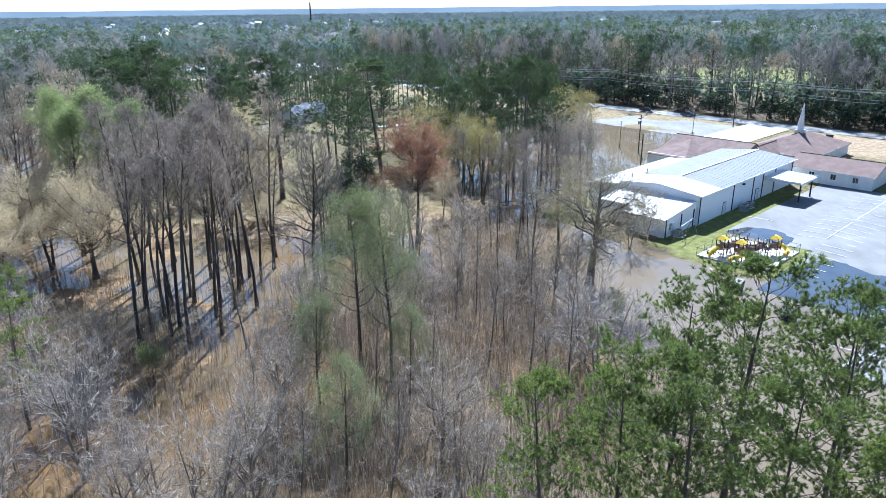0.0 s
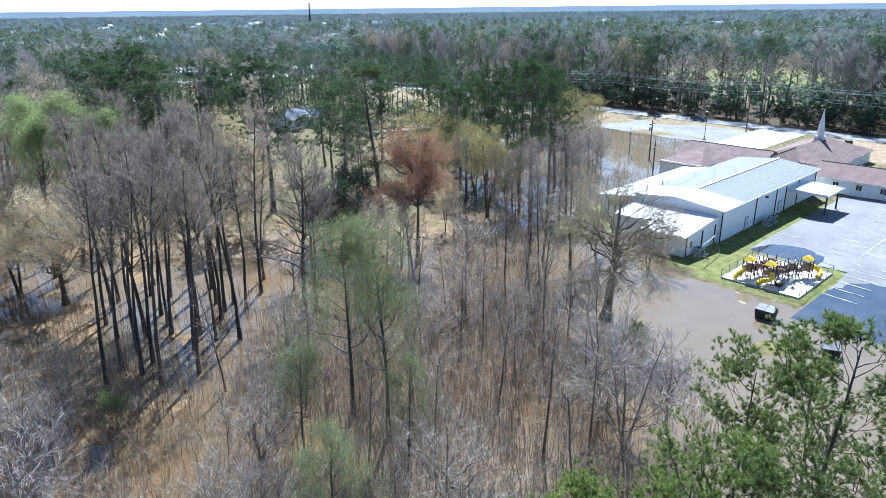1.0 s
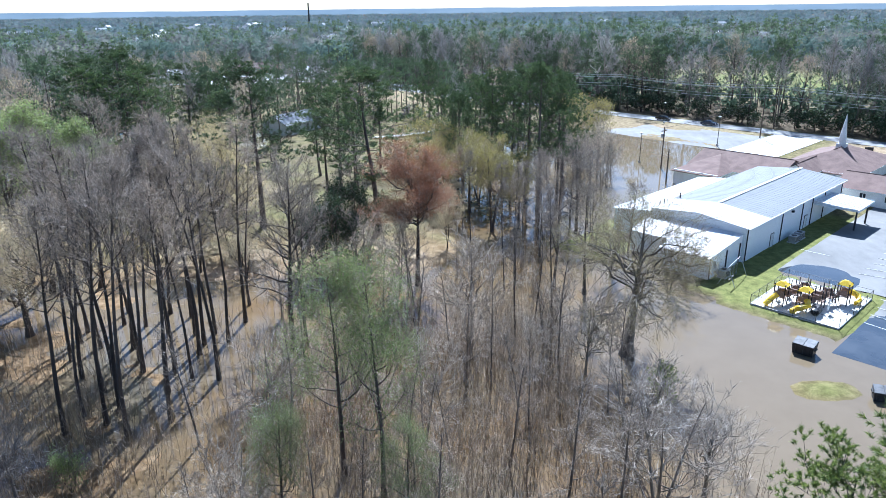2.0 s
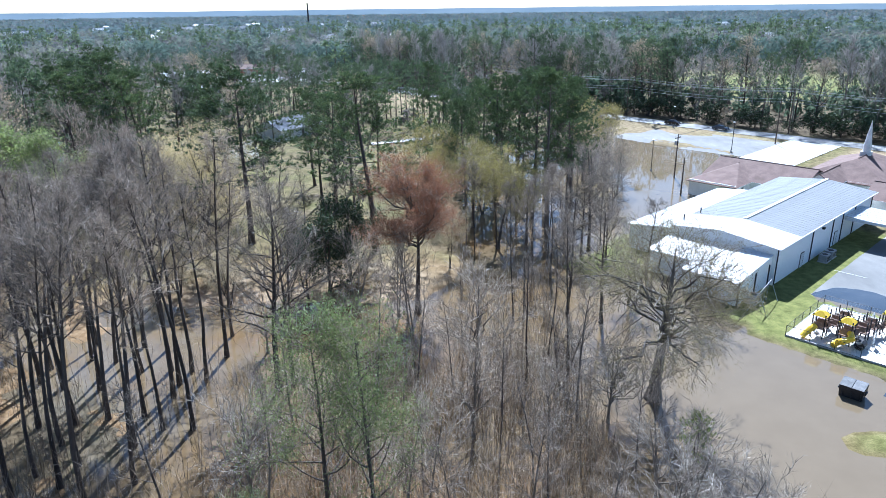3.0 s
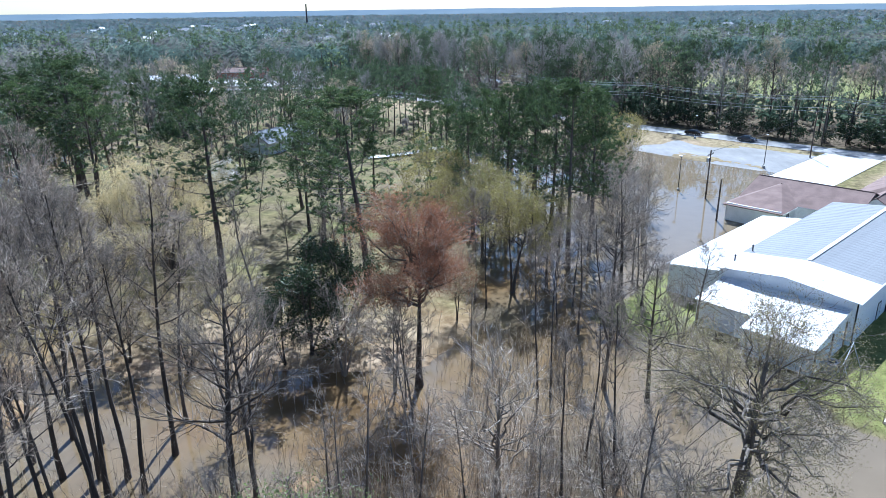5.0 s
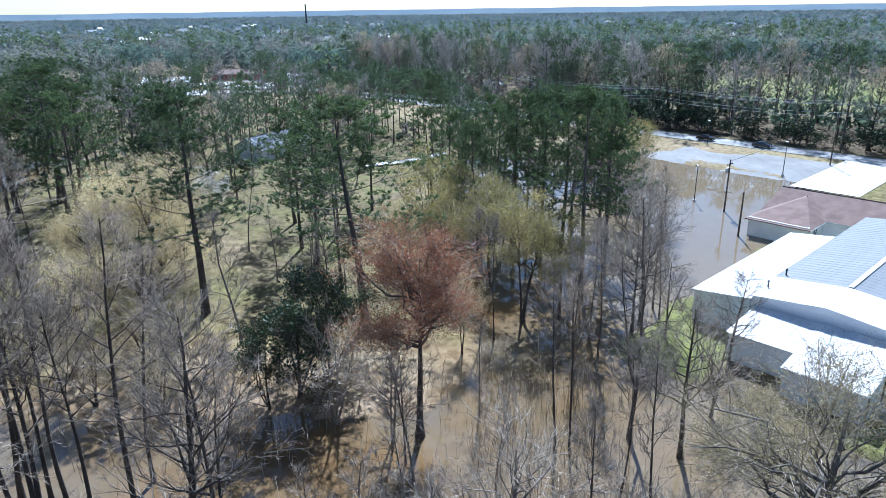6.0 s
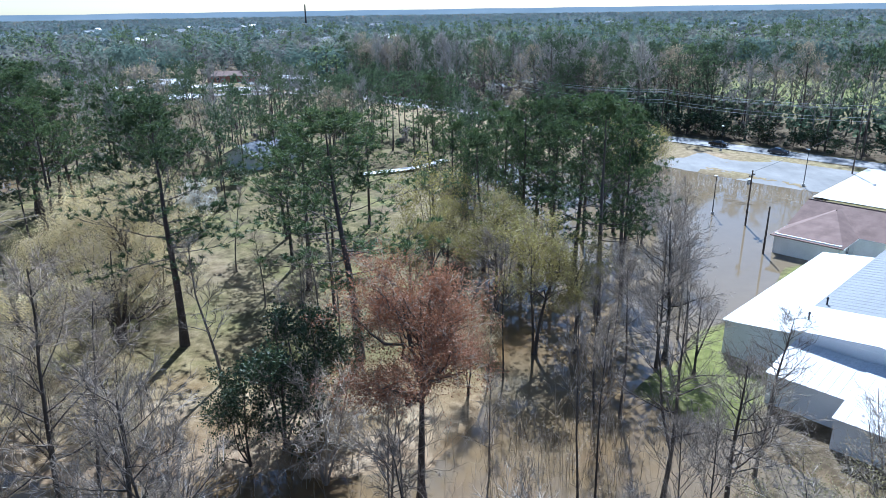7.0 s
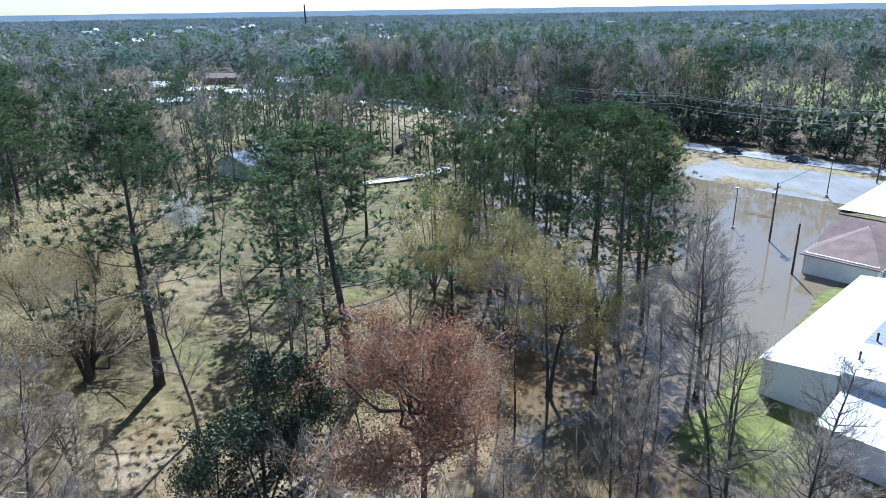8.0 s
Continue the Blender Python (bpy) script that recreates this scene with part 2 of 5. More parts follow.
M_LEAF_GOLD = foliage("golden_buds", (0.44, 0.34, 0.15), (0.58, 0.465, 0.235), (0.7, 0.585, 0.34), 0.6)
M_REED = foliage("sapling_stems", (0.09, 0.064, 0.042), (0.36, 0.27, 0.185), (0.72, 0.58, 0.44), 0.35)

# ---- mesh tools ----


class Geo:
    """Gathers vertices and faces of one mesh."""

    def __init__(self):
        self.v, self.f = [], []

    def add(self, verts, faces):
        k = len(self.v)
        self.v += [tuple(p) for p in verts]
        self.f += [tuple(i + k for i in q) for q in faces]
        return self

    def box(self, x0, y0, z0, x1, y1, z1, m=None, c=0.0):
        """A box, its four upright edges cut by c."""
        if c:
            ring = [(x0 + c, y0), (x1 - c, y0), (x1, y0 + c), (x1, y1 - c), (x1 - c, y1), (x0 + c, y1), (x0, y1 - c), (x0, y0 + c)]
        else:
            ring = [(x0, y0), (x1, y0), (x1, y1), (x0, y1)]
        return self.prism(ring, z0, z1, m)

    def prism(self, ring, z0, z1, m=None):
        k = len(ring)
        vs = [Vector((x, y, z0)) for x, y in ring] + [Vector((x, y, z1)) for x, y in ring]
        if m is not None:
            vs = [m @ p for p in vs]
        fs = [tuple(range(k - 1, -1, -1)), tuple(range(k, 2 * k))] + [(i, (i + 1) % k, k + (i + 1) % k, k + i) for i in range(k)]
        return self.add(vs, fs)

    def slab(self, corners, thick):
        """A plate under the given quad or polygon."""
        k = len(corners)
        top = [Vector(p) for p in corners]
        low = [p - Vector((0, 0, thick)) for p in top]
        return self.add(top + low, [tuple(range(k)), tuple(range(2 * k - 1, k - 1, -1))] + [(i, k + i, k + (i + 1) % k, (i + 1) % k) for i in range(k)])

    def tube(self, pts, radii, n=6, cap=True):
        pts = [np.asarray(p, float) for p in pts]
        rings = []
        for i, p in enumerate(pts):
            d = pts[min(i + 1, len(pts) - 1)] - pts[max(i - 1, 0)]
            d = d / (np.linalg.norm(d) + 1e-9)
            s = np.cross(d, (0.0, 0.0, 1.0) if abs(d[2]) < 0.9 else (1.0, 0.0, 0.0))
            s /= np.linalg.norm(s)
            q = np.cross(d, s)
            rings += [p + radii[i] * (math.cos(2 * math.pi * j / n) * s + math.sin(2 * math.pi * j / n) * q) for j in range(n)]
        fs = [(i * n + j, i * n + (j + 1) % n, (i + 1) * n + (j + 1) % n, (i + 1) * n + j) for i in range(len(pts) - 1) for j in range(n)]
        if cap:
            fs += [tuple(range(n - 1, -1, -1)), tuple(range((len(pts) - 1) * n, len(pts) * n))]
        return self.add(rings, fs)

    def blades(self, p, d, length, width, rng):
        """Slender triangles from the points p along the directions d."""
        s = np.cross(d, rng.normal(size=d.shape))
        s /= np.linalg.norm(s, axis=1, keepdims=True) + 1e-9
        w = (s.T * width / 2).T
        vs = np.stack([p - w, p + w, p + (d.T * length).T], 1).reshape(-1, 3)
        k = len(self.v)
        self.v += vs.tolist()
        self.f += (np.arange(len(vs)).reshape(-1, 3) + k).tolist()
        return self

    def leaves(self, c, size, rng):
        """Small pointed leaves round the points c, each turned at random."""
        a = rng.normal(size=c.shape)
        a /= np.linalg.norm(a, axis=1, keepdims=True)
        b = np.cross(a, rng.normal(size=c.shape))
        b /= np.linalg.norm(b, axis=1, keepdims=True) + 1e-9
        size = np.broadcast_to(size, len(c))
        a, b = (a.T * size * 0.75).T, (b.T * size * 0.6).T
        vs = np.stack([c - a * 0.6 - b, c - a * 0.6 + b, c + a], 1).reshape(-1, 3)
        k = len(self.v)
        self.v += vs.tolist()
        self.f += (np.arange(len(vs)).reshape(-1, 3) + k).tolist()
        return self

    def mesh(self, name, material, smooth=False):
        me = bpy.data.meshes.new(name)
        me.from_pydata(self.v, [], self.f)
        me.materials.append(material)
        if smooth:
            me.polygons.foreach_set("use_smooth", [True] * len(me.polygons))
        return me


def part(name, geo, material, parent, label="", at=None):
    """Links a Geo or a ready mesh as one mesh object under a thing or a part."""
    me = geo if isinstance(geo, bpy.types.Mesh) else geo.mesh(name, material)
    ob = new(name, me)
    ob.parent = parent
    if at is not None:
        ob.matrix_basis = at
    return tagged(ob, label)


def thing(name, m, label, category, group="", kind=""):
    ob = new(name)
    ob.empty_display_size = 0.3
    ob.matrix_basis = m
    return tagged(ob, label, category, group, kind)


# ---- plan ----
# The church stands on axes turned 45 degrees: a runs along the hall's long side, b across it.
HX, HY, S2 = 39.5, 101.7, math.sqrt(0.5)


def xy(a, b):
    return HX + (a - b) * S2, HY + (a + b) * S2


def site(a, b, z=0.0, turn=0.0):
    x, y = xy(a, b)
    return pose(x, y, z, 0, 0, 45 + turn)


def ab_of(x, y):
    return (x - HX + y - HY) * S2, (y - HY - x + HX) * S2


def step(v, lo, hi):
    t = np.clip((v - lo) / (hi - lo), 0, 1)
    return t * t * (3 - 2 * t)


def inside(v, lo, hi, w):
    return step(v, lo - w, lo + w) * (1 - step(v, hi - w, hi + w))


def wave(x, y, k=1.0, s=0.0):
    """A soft uneven field between about -1 and 1."""
    x, y = x * k + s, y * k - 0.7 * s
    return (np.sin(x * 0.21 + 1.9 * np.sin(y * 0.13 + 0.4)) + np.sin(y * 0.27 + 1.4 * np.sin(x * 0.17 + 2.1)) + 0.6 * np.sin(x * 0.55 + y * 0.43 + 1.1 * np.sin(y * 0.39))) / 2.6


def lot_height(a, b):
    return 0.16 - 0.42 * np.exp(-(((a - 2.5) / 5.5) ** 2 + ((b + 9) / 4.5) ** 2)) - 0.55 * np.exp(-(((a + 14) / 13) ** 2 + ((b + 24) / 6.0) ** 2)) + 0.07 * wave(a, b, 1.6, 3.0) + 0.05 * wave(a, b, 3.4, 8.0) - 0.5 * step(-a, 12, 16) * (1 - step(-b, 28, 34))


def in_lot(a, b):
    return (a > -34) & (a < 44) & (b > -80) & (((b < -17.4) & ((a > -22) | (b < -30))) | ((b < -4) & (a > 0.5)))


def land_parts(x, y):
    a, b = ab_of(x, y)
    w = wave(x, y)
    fine = wave(x, y, 2.7, 5.0)
    lawn = inside(x, -95, -3 + 3 * w, 5) * step(y, 93 + 4 * w, 106 + 4 * w) * (1 - step(y, 330, 380))
    lawn = np.maximum(lawn, step(y, 205, 222) * (1 - step(a, 96, 100)))
    yard = inside(a, -15.5, 70, 1.6) * (1 - step(b, 24 + 1.5 * w, 26.5 + 1.5 * w))
    yard = yard * np.where(b < -3, 1.0, step(a + 1.5 * w + 0.55 * np.maximum(b - 2, 0) * 0, -16, -12))
    north = step(a + 4 * w, 74, 82) + inside(a, 66, 90, 3) * (1 - step(b, 33, 38))
    isles = np.exp(-(((x - 34.2) / 3.6) ** 2 + ((y - 68.3) / 1.9) ** 2)) + 0.8 * np.exp(-(((x - 41) / 5) ** 2 + ((y - 56) / 4) ** 2))
    far = np.maximum(step(np.abs(x - 10), 120, 170), 1 - step(y, -60, -20))
    return a, b, w, fine, np.clip(lawn, 0, 1), np.clip(yard, 0, 1), np.clip(north, 0, 1), np.clip(isles, 0, 1), far


def land(x, y):
    a, b, w, fine, lawn, yard, north, isles, far = land_parts(x, y)
    swamp = -0.19 + 0.2 * w + 0.14 * fine + 0.1 * (1 - step(x, -30, -18)) * inside(y, 50, 100, 8)
    pond = inside(x, 0, 42, 5) * inside(y, 92, 190, 8)
    swamp = swamp * (1 - pond) - 0.3 * pond
    drive = inside(x, 12, 40, 4) * inside(y, 45, 90, 4)
    swamp = swamp * (1 - drive) - 0.16 * drive
    z = swamp
    for mask, high in ((lawn, 0.55 + 0.2 * w), (yard, 0.2 + 0.05 * fine), (north, 0.3 + 0.05 * w), (isles, 0.22), (far, 0.7)):
        z = z * (1 - mask) + high * mask
    return np.where(in_lot(a, b), np.minimum(z, lot_height(a, b) - 0.1), z)


def hz(x, y):
    return float(land(np.array([float(x)]), np.array([float(y)]))[0])


# ---- ground, water, lots and road ----
def spread(lo, hi, gap, end_lo, end_hi):
    core = np.arange(lo, hi + gap / 2, gap)
    out_hi, out_lo = [core[-1]], [core[0]]
    s = gap
    while out_hi[-1] < end_hi:
        s *= 1.35
        out_hi.append(out_hi[-1] + s)
    s = gap
    while out_lo[-1] > end_lo:
        s *= 1.35
        out_lo.append(out_lo[-1] - s)
    return np.concatenate([np.array(out_lo[1:][::-1]), core, np.array(out_hi[1:])])


def build_ground():
    gx, gy = spread(-100, 130, 1.6, -4800, 4800), spread(10, 250, 1.6, -1500, 4900)
    X, Y = np.meshgrid(gx, gy)
    Z = land(X, Y)
    a, b, w, fine, lawn, yard, north, isles, far = land_parts(X, Y)
    nx, ny = len(gx), len(gy)
    me = bpy.data.meshes.new("ground")
    idx = np.arange(nx * ny).reshape(ny, nx)
    quads = np.stack([idx[:-1, :-1], idx[:-1, 1:], idx[1:, 1:], idx[1:, :-1]], -1).reshape(-1, 4)
    me.from_pydata(np.stack([X, Y, Z], -1).reshape(-1, 3).tolist(), [], quads.tolist())
    me.polygons.foreach_set("use_smooth", [True] * len(me.polygons))
    patch = np.maximum(inside(b, -30, 1.5, 1.0) * inside(a, -17, 34, 2), inside(b, 14, 27, 1) * inside(a, -14, 40, 3))
    grass = np.clip(np.maximum.reduce([lawn * (0.62 + 0.5 * fine) * (1 - 0.35 * step(Y, 225, 300)), yard * np.maximum(patch, step(a, 30, 40)), north * (1 - step(a, 111, 114)), isles]), 0, 1)
    vivid = np.clip(np.maximum(yard * patch, isles), 0, 1)
    field = np.exp(-(((a - 235) / 55) ** 2 + ((b - 95) / 50) ** 2))
    vivid = np.clip(np.maximum(vivid, 1.4 * field), 0, 1)
    grass = np.maximum(grass, np.clip(2 * field, 0, 1))
    dry = np.clip(north * np.maximum(inside(a, 76, 104, 4) * (1 - step(b, 18, 24)), 0.55 * step(b, 36, 40) * (1 - step(a, 109, 113))), 0, 1) * 0.7 + lawn * (1 - step(Y, 225, 300)) * np.clip(0.5 * wave(X, Y, 0.6, 9) - 0.1, 0, 1) * 0.8
    swamp = inside(X, -80, 34, 8) * inside(Y, 5, 116, 8) * (1 - yard)
    dry = dry + 0.75 * inside(X, -45, -1, 5) * inside(Y, 92, 109, 5) * np.clip(0.5 + 0.7 * fine, 0, 1)
    rgba = np.stack([grass, vivid, np.clip(dry, 0, 1), swamp], -1).reshape(-1)
    att = me.color_attributes.new("cover", "FLOAT_COLOR", "POINT")
    att.data.foreach_set("color", rgba.astype(np.float32))
    me.materials.append(M_GROUND)
    tagged(new("ground", me), "leaf-littered forest floor with straw-green lawn beyond", "ground", kind="structure")


def build_sheet(name, a0, a1, b0, b1, gap, height, material, label, category):
    """A paved sheet on the church's axes, following the height function."""
    na, nb = int((a1 - a0) / gap) + 1, int((b1 - b0) / gap) + 1
    A, B = np.meshgrid(np.linspace(a0, a1, na), np.linspace(b0, b1, nb))
    X, Y = HX + (A - B) * S2, HY + (A + B) * S2
    Z = height(A, B)
    idx = np.arange(na * nb).reshape(nb, na)
    quads = np.stack([idx[:-1, :-1], idx[:-1, 1:], idx[1:, 1:], idx[1:, :-1]], -1).reshape(-1, 4)
    me = bpy.data.meshes.new(name)
    me.from_pydata(np.stack([X, Y, Z], -1).reshape(-1, 3).tolist(), [], quads.tolist())
    me.polygons.foreach_set("use_smooth", [True] * len(me.polygons))
    me.materials.append(material)
    return tagged(new(name, me), label, category, kind="structure")


build_ground()
wg = Geo()
for i in range(12):
    for j in range(12):
        x0, y0 = -190 + i * 30, -50 + j * 25
        wg.add([(x0, y0, 0), (x0 + 30, y0, 0), (x0 + 30, y0 + 25, 0), (x0, y0 + 25, 0)], [(0, 1, 2, 3)])
wbm = bmesh.new()
wme = wg.mesh("water", M_WATER)
wbm.from_mesh(wme)
bmesh.ops.remove_doubles(wbm, verts=wbm.verts, dist=0.01)
wbm.to_mesh(wme)
wbm.free()
tagged(new("water", wme), "still brown floodwater mirroring the sky", "water", kind="structure")

lot = build_sheet("parking_lot", -34, 43.5, -80, -17.6, 1.25, lambda A, B: lot_height(A, B), M_LOT, "grey asphalt parking lot, partly under floodwater", "parking lot")
build_sheet("parking_lot_upper", 0.8, 43.5, -17.6, -4.2, 1.1, lambda A, B: lot_height(A, B), M_LOT, "grey asphalt bays beside the hall, partly under floodwater", "parking lot")
build_sheet("water_on_lot", -19, 43.5, -80, -17.7, 12, lambda A, B: 0.006 + 0 * A, M_PUDDLE, "clear shallow floodwater over the asphalt, blue with sky", "water")
build_sheet("water_by_hall", 0.8, 43.5, -17.7, -4.3, 12, lambda A, B: 0.006 + 0 * A, M_PUDDLE, "clear shallow puddle over the asphalt beside the hall", "water")
build_sheet("parking_lot_north", 71, 98, 37.2, 110, 2.0, lambda A, B: 0.36 - 0.5 * step(-(A + 1.8 * wave(A, B, 1.2)), -80, -74) - 0.002 * (B - 37), M_LOT, "grey asphalt lot running down into floodwater", "parking lot")
build_sheet("concrete_apron", 70.5, 103, 24.5, 37, 2.0, lambda A, B: 0.42 + 0 * A, M_CONC, "sunlit pale concrete apron by the road", "pavement")
road = build_sheet("road", 103.2, 110.5, -160, 330, 3.0, lambda A, B: 0.4 + 0.012 * (3.6 - np.abs(A - 106.8)), M_ROAD, "pale worn two-lane asphalt road", "road")


def stripes(parent, rows, z_of):
    g0 = Geo().box(-0.05, 0, 0, 0.05, 4.6, 0.012)
    me = g0.mesh("stripe", M_STRIPE)
    for a, b, turn in rows:
        m = site(a, b, z_of(a, b) + 0.012, turn)
        part("stripe", me, None, parent, at=m)


rows = [(8 + 2.7 * i, -17, 12) for i in range(12)] + [(8 + 2.7 * i, -17, 168) for i in range(12)]
rows += [(-14 + 2.7 * i, -17.2, 172) for i in range(8)] + [(-28 + 2.7 * i, -34, 10) for i in range(24)] + [(-28 + 2.7 * i, -34, 170) for i in range(24)]
rows += [(5.5, -7.6, 0), (11.5, -7.6, 0)]
stripes(lot, rows, lambda a, b: float(lot_height(a, b)))
spine = Geo()
spine.box(8, -17.06, 0, 38, -16.94, 0.012)
part("stripe", spine, M_STRIPE, lot, at=site(0, 0, 0.2))

# ---- church ----


def roof_panels(parent, a0, a1, b_low, b_high, z_low, z_high, material, pitch_w=0.95, skip=None):
    """Seamed metal panels side by side along a, each from its low edge b_low up to b_high."""
    n = max(1, round((a1 - a0) / pitch_w))
    w = (a1 - a0) / n
    run, rise = b_high - b_low, z_high - z_low
    g0 = Geo()
    sl = [(0, 0, 0), (w, 0, 0), (w, run, rise), (0, run, rise)]
    if run < 0:
        sl = sl[::-1]
    g0.slab(sl, 0.06)
    q = [(0, 0, 0.014), (0.06, 0, 0.014), (0.06, run, rise + 0.014), (0, run, rise + 0.014)]
    g0.slab(q if run > 0 else q[::-1], 0.014)
    me = g0.mesh("roof_panel", material)
    for i in range(n):
        part("roof_panel", me, None, parent, at=pose(a0 + i * w, b_low, z_low))


def window(parent, a, b, z, w, h, axis="b", pane_mat=None):
    """A framed window on a wall that faces -b (axis b) or -a (axis a)."""
    m = pose(a, b, z, 0, 0, 0 if axis == "b" else -90)
    fr = Geo()
    for x0, x1, z0, z1 in ((-w / 2 - 0.07, -w / 2, 0, h), (w / 2, w / 2 + 0.07, 0, h), (-w / 2 - 0.07, w / 2 + 0.07, h, h + 0.08), (-w / 2 - 0.1, w / 2 + 0.1, -0.08, 0), (-0.025, 0.025, 0, h)):
        fr.box(x0, -0.07, z0, x1, 0.02, z1)
    wob = part("window", fr, M_WALLWHITE, parent, at=m)
    part("pane", Geo().box(-w / 2, -0.025, 0, w / 2, 0.01, h), M_GLASS, wob)
    return wob


def box_walls(parent, a0, a1, b0, b1, z1, material, t=0.25, name="wall"):
    for x0, y0, x1, y1 in ((a0, b0, a1, b0 + t), (a0, b1 - t, a1, b1), (a0, b0 + t, a0 + t, b1 - t), (a1 - t, b0 + t, a1, b1 - t)):
        part(name, Geo().box(x0, y0, -0.6, x1, y1, z1), material, parent)


hall = thing("metal_hall", site(0, 0), "long pale metal-sided hall with grey and white seamed roof", "building")
EAVE, RIDGE = 5.25, 6.1
box_walls(hall, 0.15, 38.85, 0.15, 14.85, EAVE, M_SIDING)
for a in (0.16, 38.6):
    gb = Geo()
    gb.add([(a, 0.4, EAVE), (a, 14.6, EAVE), (a, 7.5, RIDGE - 0.1), (a + 0.2, 0.4, EAVE), (a + 0.2, 14.6, EAVE), (a + 0.2, 7.5, RIDGE - 0.1)], [(0, 2, 1), (3, 4, 5), (0, 1, 4, 3), (1, 2, 5, 4), (2, 0, 3, 5)])
    part("gable", gb, M_SIDING, hall)
for lo, hi in ((-0.25, 7.5), (15.25, 7.5)):
    roof_panels(hall, -0.3, 7.0, lo, hi, EAVE, RIDGE, M_WHITEROOF)
    roof_panels(hall, 7.0, 39.2, lo, hi, EAVE, RIDGE, M_GREYROOF)
part("ridge_cap", Geo().slab([(7, 7.25, RIDGE + 0.1), (39.2, 7.25, RIDGE + 0.1), (39.2, 7.5, RIDGE + 0.14), (7, 7.5, RIDGE + 0.14)], 0.05).slab([(7, 7.5, RIDGE + 0.14), (39.2, 7.5, RIDGE + 0.14), (39.2, 7.75, RIDGE + 0.1), (7, 7.75, RIDGE + 0.1)], 0.05), M_WHITEROOF, hall, "white ridge cap")
part("gutter", Geo().box(-0.3, -0.42, EAVE - 0.14, 39.2, -0.27, EAVE - 0.02), M_WHITEROOF, hall)
for a in (0.4, 12.5, 20.5, 24.6, 30, 38.2):
    part("downspout", Geo().box(a - 0.07, 0.0, 0.1, a + 0.07, 0.14, EAVE - 0.1, c=0.03), M_DARK, hall, "dark downspout")
for a, w in ((9.5, 1.0), (22.5, 1.0)):
    d = part("door", Geo().box(a - w / 2, 0.08, 0.15, a + w / 2, 0.14, 2.25), M_WALLWHITE, hall)
    part("door_frame", Geo().box(a - w / 2 - 0.1, 0.09, 0.1, a - w / 2, 0.16, 2.35).box(a + w / 2, 0.09, 0.1, a + w / 2 + 0.1, 0.16, 2.35).box(a - w / 2, 0.09, 2.25, a + w / 2, 0.16, 2.35), M_DARK, d)
    part("door_handle", Geo().box(a + w / 2 - 0.18, 0.02, 1.05, a + w / 2 - 0.08, 0.08, 1.12), M_DARK, d)
part("wall_lamp", Geo().box(15.8, -0.25, 4.2, 16.3, 0.14, 4.45, c=0.05), M_DARK, hall)

annex = thing("hall_annex", site(0, 0), "low white-roofed metal annex against the hall", "building")
for a0, b0, b1, zl, zh in ((-9.6, 0.6, 7.6, 3.2, 4.3), (-6.4, 7.75, 14.2, 3.4, 4.2)):
    box_walls(annex, a0 + 0.15, 0.1, b0, b1, zl - 0.12, M_SIDING)
    n = 8
    w = (b1 - b0 + 0.3) / n
    g0 = Geo().slab([(a0 - 0.2, 0, zl), (0.1, 0, zh), (0.1, w, zh), (a0 - 0.2, w, zl)], 0.06)
    g0.slab([(a0 - 0.2, 0, zl + 0.05), (0.1, 0, zh + 0.05), (0.1, 0.05, zh + 0.05), (a0 - 0.2, 0.05, zl + 0.05)], 0.05)
    me = g0.mesh("roof_panel", M_WHITEROOF)
    for i in range(n):
        part("roof_panel", me, None, annex, at=pose(0, b0 - 0.15 + i * w, 0))
    gg = Geo()
    for bb in (b0, b1 - 0.25):
        gg.add([(a0 + 0.2, bb, zl - 0.13), (0.1, bb, zl - 0.13), (0.1, bb, zh - 0.1), (a0 + 0.2, bb + 0.25, zl - 0.13), (0.1, bb + 0.25, zl - 0.13), (0.1, bb + 0.25, zh - 0.1)], [(0, 1, 2), (5, 4, 3), (0, 2, 5, 3), (1, 4, 5, 2)])
    part("gable", gg, M_SIDING, annex)
for a in (-9.3, -4.6, -0.6):
    part("downspout", Geo().box(a - 0.07, 0.45, 0.1, a + 0.07, 0.59, 3.15), M_DARK, annex, "dark downspout")
d = part("door", Geo().box(-7.2, 0.53, 0.1, -6.3, 0.59, 2.15), M_WALLWHITE, annex)
part("door_handle", Geo().box(-6.5, 0.48, 1.0, -6.42, 0.53, 1.08), M_DARK, d)
window(annex, -7.9, 0.58, 1.3, 0.6, 1.0)

wing = thing("lean_to_wing", site(0, 0), "low metal wing with a broad white lean-to roof", "building")
box_walls(wing, 0.3, 28.5, 15.0, 21.3, 3.75, M_SIDING)
roof_panels(wing, 0.0, 28.8, 21.6, 14.95, 3.95, 4.75, M_WHITEROOF)
for a in (0.3, 28.25):
    part("gable", Geo().add([(a, 15.0, 3.75), (a, 21.3, 3.75), (a, 15.0, 4.6), (a + 0.2, 15.0, 3.75), (a + 0.2, 21.3, 3.75), (a + 0.2, 15.0, 4.6)], [(0, 2, 1), (3, 4, 5), (0, 1, 4, 3), (1, 2, 5, 4), (2, 0, 3, 5)]), M_SIDING, wing)
for a, b in ((3.0, 14.4), (8.0, 14.4)):
    part("vent_pipe", Geo().tube([(a, b, 5.2), (a, b, 6.1)], [0.09, 0.09], 8).tube([(a, b, 6.0), (a, b, 6.2)], [0.16, 0.05], 8), M_DARK, wing)


